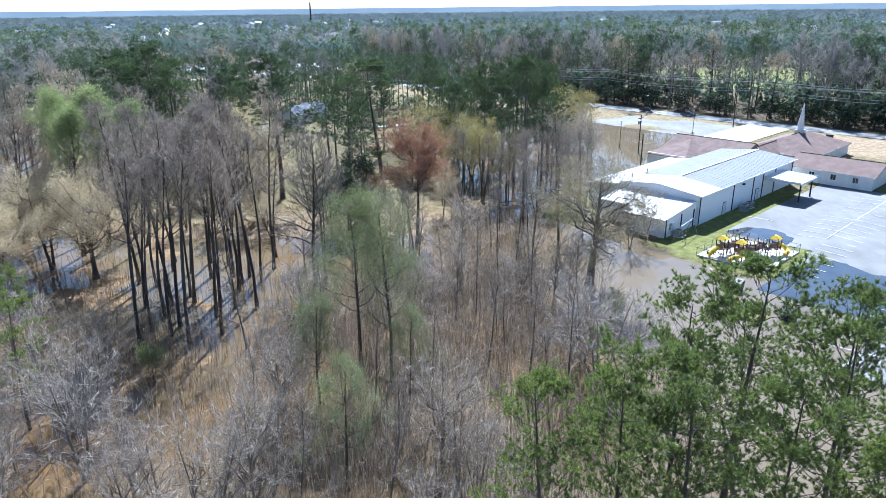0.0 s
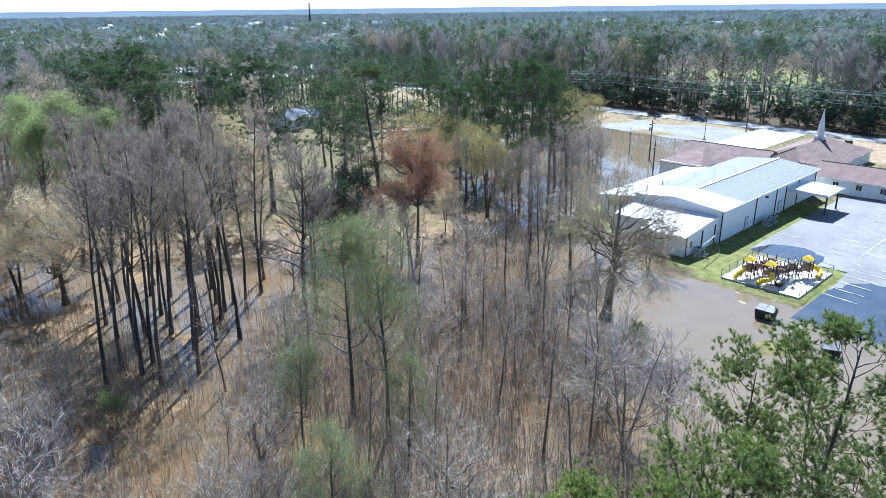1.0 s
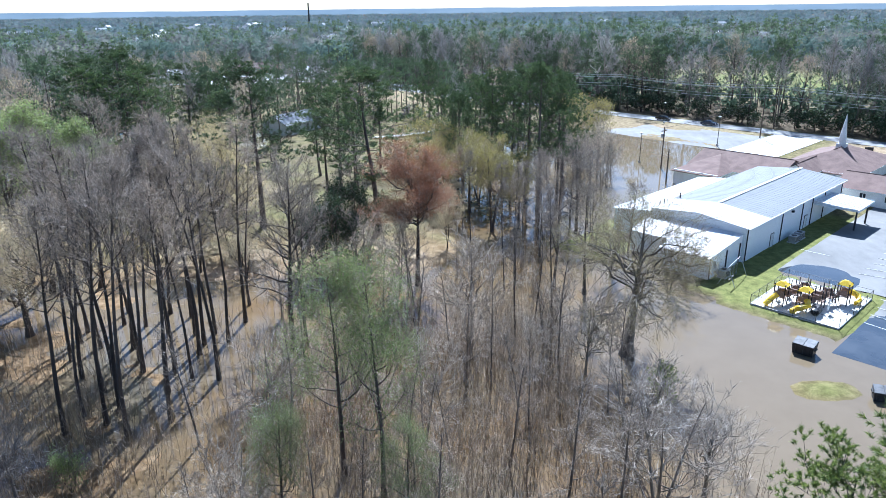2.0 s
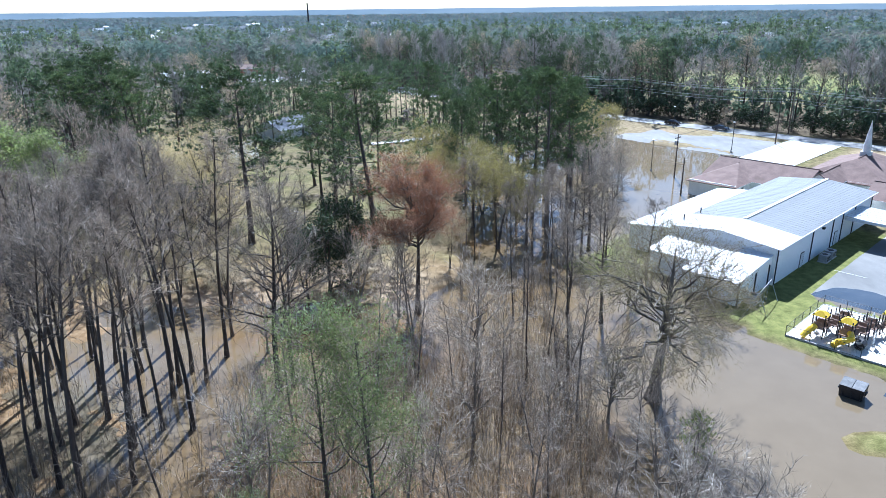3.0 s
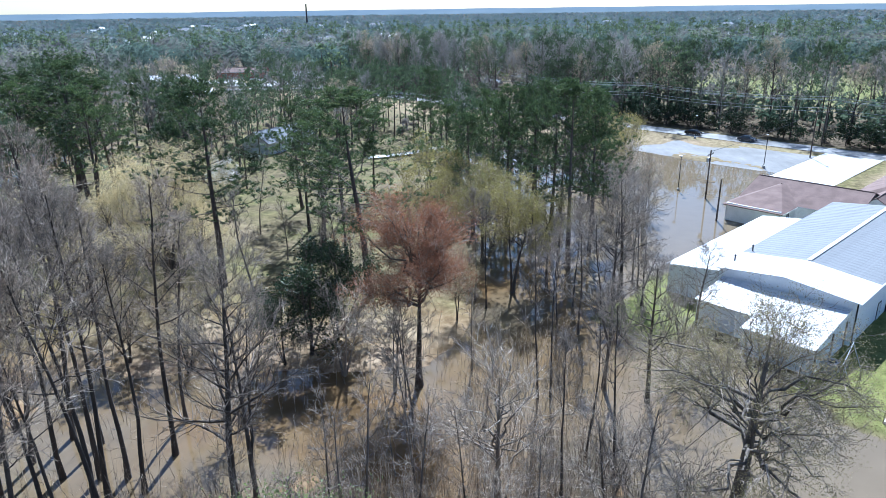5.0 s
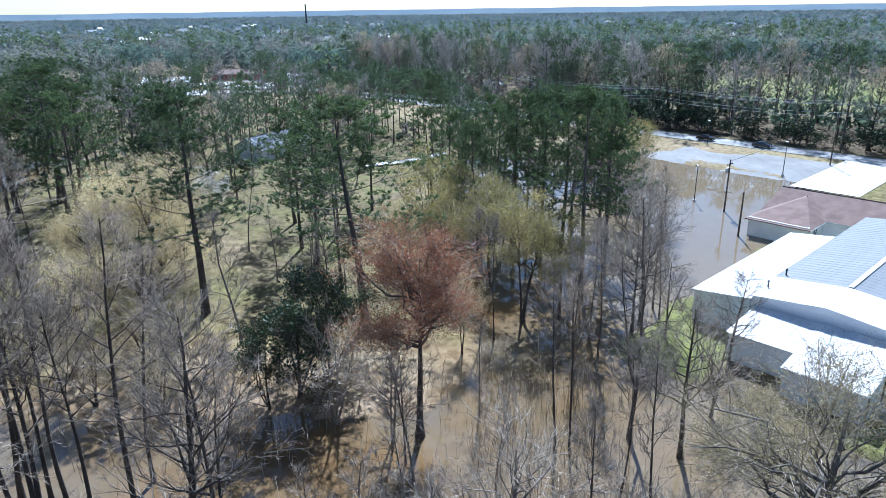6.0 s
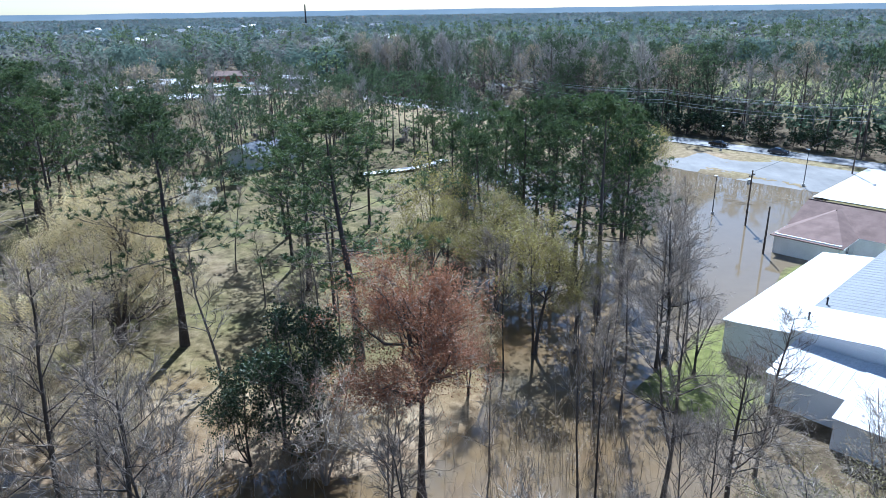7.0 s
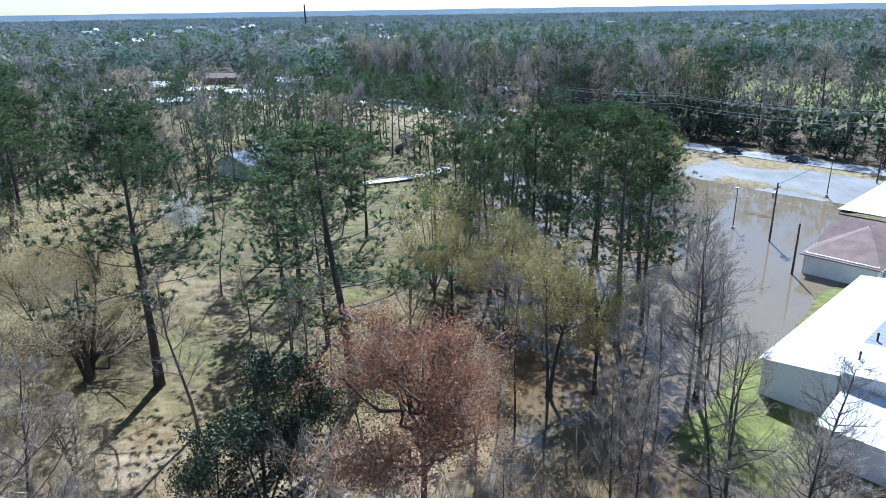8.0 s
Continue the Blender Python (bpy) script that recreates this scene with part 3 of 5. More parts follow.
def gable_house(name, m, la, lb, eave, ridge, roof_mat, wall_mat, label, category="building", hip=0.0, over=0.45, group="", windows=(), door=None):
    """A walled block with a shingled gable or hipped roof; the ridge runs along a."""
    h = thing(name, m, label, category, group)
    box_walls(h, 0, la, 0, lb, eave, wall_mat)
    mid = lb / 2
    k = eave - over * (ridge - eave) / mid
    e0, e1 = -over, la + over
    r0, r1 = (hip, la - hip) if hip else (e0, e1)
    for s, pts in (("roof", [(e0, -over, k), (e1, -over, k), (r1, mid, ridge), (r0, mid, ridge)]), ("roof", [(e1, lb + over, k), (e0, lb + over, k), (r0, mid, ridge), (r1, mid, ridge)])):
        part(s, Geo().slab(pts, 0.14), roof_mat, h)
    if hip:
        part("roof", Geo().slab([(e0, lb + over, k), (e0, -over, k), (r0, mid, ridge)], 0.14), roof_mat, h)
        part("roof", Geo().slab([(e1, -over, k), (e1, lb + over, k), (r1, mid, ridge)], 0.14), roof_mat, h)
    else:
        for a in (0.0, la - 0.22):
            part("gable", Geo().add([(a, 0.2, eave), (a, lb - 0.2, eave), (a, mid, ridge - 0.2), (a + 0.22, 0.2, eave), (a + 0.22, lb - 0.2, eave), (a + 0.22, mid, ridge - 0.2)], [(0, 2, 1), (3, 4, 5), (0, 1, 4, 3), (1, 2, 5, 4), (2, 0, 3, 5)]), wall_mat, h)
    part("ridge_cap", Geo().tube([(r0, mid, ridge + 0.02), (r1, mid, ridge + 0.02)], [0.1, 0.1], 6), roof_mat, h)
    part("fascia", Geo().box(e0, -over - 0.03, k - 0.2, e1, -over + 0.02, k - 0.02).box(e0, lb + over - 0.02, k - 0.2, e1, lb + over + 0.03, k - 0.02), M_WALLWHITE, h)
    for a, w, z in windows:
        window(h, a, -0.005, z, w, 1.25)
    if door:
        dd = part("door", Geo().box(door, -0.05, 0.1, door + 0.95, -0.005, 2.15), M_DARK, h)
        part("door_handle", Geo().box(door + 0.8, -0.1, 1.0, door + 0.88, -0.05, 1.08), M_GREYMETAL, dd)
    return h


# the shingled classroom bar across b, its hipped end wing, the sanctuary and the long wing
gable_house("classroom_block", site(56.5, 12.5, 0, 90), 17.9, 14.5, 3.0, 5.3, M_SHINGLE, M_WALLWHITE, "white-walled block with brown shingle roof standing in floodwater")
gable_house("hipped_wing", site(35.6, 21.4, 0.0), 22.0, 8.9, 3.0, 5.0, M_SHINGLE, M_WALLWHITE, "hip-roofed brown shingle wing above floodwater", hip=10.9, windows=((3.0, 1.2, 1.0), (8.0, 1.2, 1.0)))
gable_house("entrance_gable", site(48.0, 8.8, 0.0), 10, 5.2, 3.4, 4.9, M_SHINGLE, M_WALLWHITE, "small cream-fronted gable between hall and sanctuary")
gable_house("sanctuary", site(53.5, 1.8, 0.0), 24.0, 15.0, 3.1, 6.0, M_SHINGLE, M_WALLWHITE, "broad sanctuary under a brown shingle roof", "church", hip=8.0)
gable_house("long_wing", site(55.5, -13.0, 0.0, 90), 15.5, 12.0, 3.0, 4.7, M_SHINGLE, M_WALLWHITE, "long white-walled wing with brown shingle roof and windows")
lw = thing("window_row", site(43.2, -12.0, 0.0), "row of white-framed windows on the long wing", "window", kind="structure")
for b in (2.0, 6.0, 10.0):
    window(lw, 0.25, b, 1.3, 0.95, 1.0, "a")

steeple = thing("steeple", site(67.0, 9.6, 5.4), "slender white church steeple on a square base", "steeple")
part("base", Geo().box(-0.9, -0.9, 0, 0.9, 0.9, 1.1, c=0.08), M_WALLWHITE, steeple)
part("drum", Geo().tube([(0, 0, 1.1), (0, 0, 2.0)], [0.75, 0.7], 8), M_WALLWHITE, steeple)
part("spire", Geo().tube([(0, 0, 2.0), (0, 0, 7.2)], [0.78, 0.03], 8), M_WALLWHITE, steeple)

canopy = thing("drive_canopy", site(25.2, -6.4, 0.15), "white flat drive-through canopy on dark posts", "canopy")
for i in range(8):
    part("roof_panel", Geo().slab([(i, 0, 3.6), (i + 1, 0, 3.6), (i + 1, 6.5, 4.0), (i, 6.5, 4.0)], 0.1).slab([(i, 0, 3.65), (i + 0.06, 0, 3.65), (i + 0.06, 6.5, 4.05), (i, 6.5, 4.05)], 0.05), M_WHITEROOF, canopy)
part("fascia", Geo().box(-0.1, -0.1, 3.25, 8.1, 0, 3.65).box(-0.1, 0, 3.4, 0, 6.4, 3.8).box(8, 0, 3.4, 8.1, 6.4, 3.8), M_WHITEROOF, canopy)
for a in (1.2, 6.7):
    part("post", Geo().box(a - 0.12, 0.3, -0.2, a + 0.12, 0.54, 3.55, c=0.03), M_DARK, canopy)


def ac_unit(a, b):
    t0 = thing("air_conditioner", site(a, b, hz(*xy(a, b))), "grey boxy air conditioner on the grass", "air conditioner", "air conditioners by the hall")
    part("pad", Geo().box(-0.1, -0.1, -0.15, 1.7, 1.2, 0.1), M_CONC, t0)
    part("housing", Geo().box(0, 0, 0.1, 1.6, 1.1, 1.05, c=0.06), M_GREYMETAL, t0)
    for k in range(6):
        part("louvre", Geo().box(0.1, -0.025, 0.2 + k * 0.13, 1.5, 0.0, 0.26 + k * 0.13), M_DARK, t0)
    part("fan_grille", Geo().tube([(0.8, 0.55, 1.05), (0.8, 0.55, 1.1)], [0.4, 0.38], 12), M_DARK, t0)


for a, b in ((13.4, -1.9), (15.6, -1.9), (-7.6, -0.9)):
    ac_unit(a, b)

# ---- playground ----
pad = thing("playground_pad", site(-13.3, -16.5, 0), "pale sand play area with a timber edge", "playground", kind="structure")
part("sand", Geo().box(0.12, 0.12, -0.1, 11.5, 9.7, 0.34), M_SAND, pad)
for x0, y0, x1, y1 in ((0, 0, 11.62, 0.12), (0, 9.7, 11.62, 9.82), (0, 0.12, 0.12, 9.7), (11.5, 0.12, 11.62, 9.7)):
    part("edging", Geo().box(x0, y0, -0.1, x1, y1, 0.4), M_CONC, pad)
fence = thing("playground_fence", site(-13.3, -16.5, 0.3), "thin dark metal fence round the play area", "fence")
ring = [(0, 0), (11.62, 0), (11.62, 9.82), (0, 9.82)]
for i in range(4):
    (x0, y0), (x1, y1) = ring[i], ring[(i + 1) % 4]
    ln = math.hypot(x1 - x0, y1 - y0)
    k = max(2, round(ln / 2.4))
    for j in range(k):
        p = (x0 + (x1 - x0) * j / k, y0 + (y1 - y0) * j / k)
        part("post", Geo().tube([(*p, 0), (*p, 1.25)], [0.035, 0.035], 6), M_DARK, fence)
    for z in (0.08, 1.2):
        part("rail", Geo().tube([(x0, y0, z), (x1, y1, z)], [0.022, 0.022], 5), M_DARK, fence)
    net = Geo()
    nn = int(ln / 0.3)
    for j in range(nn):
        p, q = np.array((x0, y0)) + (np.array((x1, y1)) - (x0, y0)) * j / nn, np.array((x0, y0)) + (np.array((x1, y1)) - (x0, y0)) * (j + 1) / nn
        net.tube([(*p, 0.08), (*q, 1.2)], [0.006, 0.006], 3, False)
        net.tube([(*q, 0.08), (*p, 1.2)], [0.006, 0.006], 3, False)
    part("netting", net, M_GREYMETAL, fence)


def play_structure():
    t0 = thing("play_structure", site(-12.2, -14.6, 0.34), "brown-decked climbing frame with yellow roofs and slides", "play structure")
    towers = [(1.2, 5.4, True), (1.3, 2.8, True), (6.6, 0.2, True), (4.9, 4.3, False), (3.1, 4.6, False), (3.2, 1.9, False), (5.0, 1.6, False)]
    for x, y, roofed in towers:
        top = 2.75 if roofed else 2.45
        for dx in (-0.6, 0.6):
            for dy in (-0.6, 0.6):
                part("post", Geo().tube([(x + dx, y + dy, -0.1), (x + dx, y + dy, top)], [0.065, 0.065], 6), M_DARK, t0)
        part("deck", Geo().box(x - 0.68, y - 0.68, 1.05, x + 0.68, y + 0.68, 1.15, c=0.1), M_BROWNDECK, t0)
        for dx in (-0.62, 0.62):
            for z in (1.45, 1.85):
                part("rail", Geo().tube([(x + dx, y - 0.6, z), (x + dx, y + 0.6, z)], [0.035, 0.035], 5), M_BROWNDECK, t0)
            part("guard_panel", Geo().box(x + dx - 0.02, y - 0.5, 1.2, x + dx + 0.02, y + 0.5, 1.8), M_BROWNDECK, t0)
        if roofed:
            g0 = Geo()
            g0.add([(x - 0.72, y - 0.72, 2.5), (x + 0.72, y - 0.72, 2.5), (x + 0.72, y + 0.72, 2.5), (x - 0.72, y + 0.72, 2.5), (x - 0.2, y - 0.2, 3.0), (x + 0.2, y - 0.2, 3.0), (x + 0.2, y + 0.2, 3.0), (x - 0.2, y + 0.2, 3.0)],
                   [(0, 1, 5, 4), (1, 2, 6, 5), (2, 3, 7, 6), (3, 0, 4, 7), (4, 5, 6, 7), (3, 2, 1, 0)])
            part("roof", g0, M_YELLOW, t0, "yellow plastic roof")
    for (x0, y0), (x1, y1) in (((1.8, 5.2), (2.5, 4.8)), ((1.9, 2.6), (2.6, 2.1)), ((3.7, 4.5), (4.3, 4.4)), ((3.8, 1.8), (4.4, 1.7)), ((5.5, 1.2), (6.1, 0.6)), ((5.0, 3.7), (5.0, 2.2))):
        part("bridge", Geo().tube([(x0, y0, 1.1), ((x0 + x1) / 2, (y0 + y1) / 2, 1.02), (x1, y1, 1.1)], [0.3, 0.3, 0.3], 6), M_BROWNDECK, t0)
        for s in (-0.3, 0.3):
            part("hand_rail", Geo().tube([(x0 + s, y0 + s, 1.75), (x1 + s, y1 + s, 1.75)], [0.035, 0.035], 5), M_BROWNDECK, t0)
    for pts, r in (([(0.6, 5.6, 1.35), (0.2, 5.9, 1.05), (-0.2, 6.2, 0.6), (-0.6, 6.4, 0.22)], 0.33), ([(0.8, 2.3, 1.5), (0.1, 1.9, 1.25), (-0.3, 2.5, 0.9), (-0.1, 3.1, 0.55), (-0.7, 3.3, 0.3)], 0.36), ([(7.2, 0.0, 1.5), (7.9, -0.3, 1.25), (8.1, -0.9, 0.9), (7.6, -1.3, 0.55), (7.0, -1.2, 0.3)], 0.36)):
        part("slide", Geo().tube(pts, [r] * len(pts), 8), M_YELLOW, t0, "yellow plastic slide")
    part("tunnel", Geo().tube([(1.9, 1.6, 0.55), (1.2, 1.2, 0.6), (0.4, 1.2, 0.55)], [0.5, 0.52, 0.5], 10, False), M_DARK, t0, "dark crawl tunnel")
    for x, y, h in ((2.4, 6.2, 1.9), (4.1, 5.6, 2.2), (6.4, 2.4, 1.7), (2.3, 0.4, 1.6), (7.6, 2.0, 1.5)):
        pts = [(x + 0.75 * math.cos(t), y + 0.3 * math.cos(t), 0.2 + h * math.sin(t)) for t in np.linspace(0.1, 3.04, 9)]
        part("arch", Geo().tube(pts, [0.05] * 9, 6), M_GREYMETAL, t0, "pale climbing arch")
        part("panel", Geo().box(x - 0.45, y - 0.03, 0.5, x + 0.45, y + 0.03, 1.25, c=0.02), M_WALLWHITE, t0, "white play panel")
    for x, y in ((3.2, 3.2), (5.9, 3.4), (5.0, 0.4)):
        g0 = Geo()
        for q in range(5):
            g0.tube([(x - 0.4, y - 0.3 + 0.15 * q, 0.25 + 0.25 * q), (x + 0.4, y - 0.3 + 0.15 * q, 0.25 + 0.25 * q)], [0.025, 0.025], 5)
        for dx in (-0.4, 0.4):
            g0.tube([(x + dx, y - 0.5, 0), (x + dx, y + 0.4, 1.4), (x + dx, y + 0.8, 1.9)], [0.03, 0.03, 0.03], 5)
        part("ladder", g0, M_DARK, t0)


play_structure()


def swing_set():
    t0 = thing("swing_set", site(-9.6, -2.0, 0.2, 8), "galvanised swing frame on the bright grass", "swing set")
    for x in (0, 5.2):
        for dy in (-1.1, 1.1):
            part("leg", Geo().tube([(x, dy, -0.1), (x, 0, 2.5)], [0.045, 0.045], 6), M_GREYMETAL, t0)
    part("beam", Geo().tube([(-0.2, 0, 2.5), (5.4, 0, 2.5)], [0.05, 0.05], 6), M_GREYMETAL, t0)
    for x in (1.3, 2.6, 3.9):
        s = part("seat", Geo().box(x - 0.25, -0.09, 0.45, x + 0.25, 0.09, 0.49), M_DARK, t0)
        for dx in (-0.23, 0.23):
            part("chain", Geo().tube([(x + dx, 0, 0.48), (x + dx, 0, 2.48)], [0.012, 0.012], 4), M_GREYMETAL, s)


swing_set()


M_BIN_LID = solid("worn_grey_lid", (0.05, 0.05, 0.055), (0.14, 0.14, 0.145), 2, 15, 0.6, vary=0.2)


def dumpster(m, label, material, w=2.1, d=1.4, h=1.35):
    t0 = thing("dumpster", m, label, "dumpster")
    body = Geo().add([(0.1, 0.1, -0.2), (w - 0.1, 0.1, -0.2), (w - 0.1, d - 0.1, -0.2), (0.1, d - 0.1, -0.2), (0, 0, h - 0.25), (w, 0, h - 0.25), (w, d, h), (0, d, h)], [(3, 2, 1, 0), (0, 1, 5, 4), (1, 2, 6, 5), (2, 3, 7, 6), (3, 0, 4, 7), (4, 5, 6, 7)])
    part("bin", body, material, t0)
    for x in (0.02, w / 2 + 0.02):
        part("lid", Geo().slab([(x, -0.05, h - 0.2), (x + w / 2 - 0.06, -0.05, h - 0.2), (x + w / 2 - 0.06, d, h + 0.06), (x, d, h + 0.06)], 0.04), M_BIN_LID, t0)
    for x in (0.3, w / 2, w - 0.3):
        part("rib", Geo().box(x - 0.05, -0.03, 0.1, x + 0.05, 0.06, h - 0.3), material, t0)
    for x in (-0.1, w):
        part("lift_pocket", Geo().box(x, 0.3, 0.6, x + 0.1, 1.0, 0.78), material, t0)


dumpster(pose(34.5, 76.0, 0.0, 0, 0, -43), "black steel dumpster standing in brown floodwater", M_DARK)
dumpster(pose(37.6, 66.5, 0.05, 0, 0, -20), "grey-lidded dark bin at the flooded lot edge", M_DARK, 1.7, 1.2, 1.1)

# ---- poles, lamps, wires, cars ----


def utility_pole(x, y, h, z=None, cross=True, can=False, label="dark wooden utility pole standing in floodwater"):
    z = hz(x, y) if z is None else z
    t0 = thing("utility_pole", pose(x, y, z - 0.1, 0, 0, 45), label, "utility pole", "utility poles")
    part("shaft", Geo().tube([(0, 0, -0.5), (0, 0, h)], [0.17, 0.11], 8), M_POLE, t0)
    if cross:
        part("cross_arm", Geo().box(-1.1, -0.06, h - 0.9, 1.1, 0.06, h - 0.76), M_POLE, t0)
        for q in (-1.0, -0.4, 0.4, 1.0):
            part("insulator", Geo().tube([(q, 0, h - 0.76), (q, 0, h - 0.52)], [0.05, 0.035], 6), M_GREYMETAL, t0)
    if can:
        for q in (-0.38, 0.38):
            part("transformer", Geo().tube([(q, 0.25, h - 2.3), (q, 0.25, h - 1.5)], [0.24, 0.24], 8), M_GREYMETAL, t0)


POLES = [(44.5, 161.5, 9.6), (41.7, 147.7, 7.5)]
utility_pole(*POLES[0], can=True)
utility_pole(*POLES[1], cross=False)
utility_pole(80.3, 196.0, 11.5, label="dark wooden utility pole at the edge of the lot")
ROAD_POLES = []
for b in (-62, -10, 41, 92, 144):
    x, y = xy(112.2, b)
    ROAD_POLES.append((x, y))
    utility_pole(x, y, 12.0, 0.6, label="wooden utility pole along the road")


def wire(p, q, sag, r=0.035):
    pts = [np.array(p) * (1 - t) + np.array(q) * t - np.array((0, 0, sag * 4 * t * (1 - t))) for t in np.linspace(0, 1, 13)]
    return Geo().tube(pts, [r] * 13, 4)


for (x0, y0), (x1, y1) in zip(ROAD_POLES[:-1], ROAD_POLES[1:]):
    t0 = thing("power_line", pose(0, 0, 0), "thin overhead power cables between poles", "power line", "power lines")
    for dz, dx in ((11.3, -0.7), (11.3, 0.7), (12.0, 0), (9.2, 0.15), (8.4, 0.1)):
        part("cable", wire((x0 + dx, y0 + dx, 0.6 + dz), (x1 + dx, y1 + dx, 0.6 + dz), 0.9), M_GREYMETAL, t0)
t0 = thing("power_line", pose(0, 0, 0), "thin service cable to the flooded poles", "power line", "power lines")
part("cable", wire((44.5, 161.5, 9.0), (*ROAD_POLES[2], 10.4), 0.8), M_DARK, t0)


def lamp_post(x, y, h):
    t0 = thing("street_lamp", pose(x, y, hz(x, y), 0, 0, 20), "slim lamp post with a box head", "street lamp", "lamp posts of the lot")
    part("base", Geo().tube([(0, 0, -0.3), (0, 0, 0.5)], [0.28, 0.26], 10), M_CONC, t0)
    part("pole", Geo().tube([(0, 0, 0.5), (0, 0, h)], [0.09, 0.06], 8), M_DARK, t0)
    hd = part("head", Geo().box(-0.2, -0.15, h, 0.2, 0.55, h + 0.16, c=0.04), M_GREYMETAL, t0)
    part("lens", Geo().box(-0.15, -0.05, h - 0.03, 0.15, 0.48, h), M_WALLWHITE, hd)


for x, y, h in ((65.5, 186.2, 7.2), (41.4, 168.2, 6.8), (62.0, 222.0, 6.0)):
    lamp_post(x, y, h)

sgn = thing("lawn_sign", pose(97.4, 175.1, 0.3, 0, 0, -20), "small dark sign on a low mound", "sign")
part("panel", Geo().box(-0.9, -0.08, 0.5, 0.9, 0.08, 1.5, c=0.03), M_DARK, sgn)
for x in (-0.7, 0.7):
    part("post", Geo().box(x - 0.06, -0.06, -0.3, x + 0.06, 0.06, 0.5), M_GREYMETAL, sgn)


def car(m, paint, label):
    t0 = thing("car", m, label, "car", "cars on the road")
    side = [(-2.25, 0.35), (-2.3, 0.75), (-2.1, 0.95), (-1.5, 1.02), (-0.95, 1.45), (0.55, 1.47), (1.2, 1.02), (2.05, 0.9), (2.3, 0.7), (2.25, 0.35)]
    g0 = Geo()
    k = len(side)
    g0.add([(x, -0.86 + (0.14 if z > 1.2 else 0), z) for x, z in side] + [(x, 0.86 - (0.14 if z > 1.2 else 0), z) for x, z in side], [tuple(range(k)), tuple(range(2 * k - 1, k - 1, -1))] + [(i, k + i, k + (i + 1) % k, (i + 1) % k) for i in range(k)])
    part("body", g0, paint, t0)
    for sy in (-1, 1):
        part("side_window", Geo().add([(-1.25, sy * 0.85, 1.05), (0.95, sy * 0.85, 1.05), (0.45, sy * 0.76, 1.4), (-0.9, sy * 0.76, 1.4)], [(0, 1, 2, 3)]), M_GLASS, t0)
    part("windscreen", Geo().slab([(1.17, -0.72, 1.07), (1.17, 0.72, 1.07), (0.6, 0.66, 1.46), (0.6, -0.66, 1.46)], 0.01), M_GLASS, t0)
    for x in (-1.4, 1.4):
        for y in (-0.82, 0.82):
            wh = part("wheel", Geo().tube([(x, y - 0.1, 0.33), (x, y + 0.1, 0.33)], [0.33, 0.33], 12), M_TYRE, t0)
            part("rim", Geo().tube([(x, y - 0.11, 0.33), (x, y + 0.11, 0.33)], [0.19, 0.19], 10), M_GREYMETAL, wh)
    for y in (-0.6, 0.6):
        part("headlight", Geo().box(2.2, y - 0.18, 0.62, 2.3, y + 0.18, 0.76), M_WALLWHITE, t0)
        part("tail_light", Geo().box(-2.31, y - 0.18, 0.72, -2.22, y + 0.18, 0.86), M_BRICK, t0)


car(site(105.2, 71.8, 0.43, -90), M_CAR1, "black saloon car on the pale road")
car(site(105.4, 57.0, 0.43, -90), M_CAR2, "dark blue car on the pale road")

# ---- far houses of the neighbourhood ----
HOUSES = [
    (-49, 203, 62, 17, 9, 3.0, 5.2, 0, 0), (-150, 366, 10, 22, 10, 3, 4.8, 1, 0), (-131, 405, 5, 26, 11, 3.2, 5, 2, 1),
    (-198, 388, 15, 18, 9, 3, 5, 0, 1), (-117, 316, 20, 14, 7, 2.6, 3.6, 1, 0), (10, 330, -15, 18, 9, 3, 5, 0, 1),
    (-8, 350, 5, 20, 9, 3, 5.2, 2, 1), (-90, 384, 0, 16, 8, 3, 4.6, 1, 0), (-230, 330, 40, 17, 9, 3, 5, 0, 0),
]
for x, y, r, la, lb, e, rd, rm, wm in HOUSES:
    gable_house("house", pose(x, y, 0.6, 0, 0, r), la, lb, e, rd, (M_SHINGLE_G, M_WHITEROOF, M_SHINGLE)[rm], (M_WALLWHITE, M_BRICK)[wm],
                ("pale house with grey shingle roof among pines", "house with a bright white metal roof among trees", "brick house with brown shingle roof among trees")[rm], "house", group="houses of the neighbourhood", windows=((la * 0.2, 1.2, 0.9), (la * 0.8, 1.2, 0.9)), door=la * 0.5)


r5 = random.Random(55)
TOWN = []
for k in range(58):
    ang, dist = r5.choice((r5.uniform(-0.58, -0.1), r5.uniform(-0.58, -0.1), r5.uniform(0.15, 0.55))), r5.uniform(680, 1600)
    la = r5.uniform(12, 26)
    TOWN.append((dist * math.sin(ang), dist * math.cos(ang), la))
    gable_house("far_building", pose(dist * math.sin(ang), dist * math.cos(ang), 0.7, 0, 0, r5.uniform(0, 180)), la, la * 0.5, 6, 9.5, r5.choice((M_WHITEROOF, M_SHINGLE_G, M_SHINGLE_G)), M_WALLWHITE, "small far white-walled building among woods", "building", group="far buildings of the town")


def track(name, pts, width, z, material, label):
    """A paved strip along a bent line."""
    g0 = Geo()
    vs = []
    for i, p in enumerate(pts):
        d = np.array(pts[min(i + 1, len(pts) - 1)]) - np.array(pts[max(i - 1, 0)])
        n0 = np.array((-d[1], d[0])) / np.linalg.norm(d) * width / 2
        vs += [(p[0] + n0[0], p[1] + n0[1], z), (p[0] - n0[0], p[1] - n0[1], z)]
    g0.add(vs, [(2 * i, 2 * i + 1, 2 * i + 3, 2 * i + 2) for i in range(len(pts) - 1)])
    tagged(new(name, g0.mesh(name, material)), label, "driveway" if "drive" in name else "road", kind="structure")


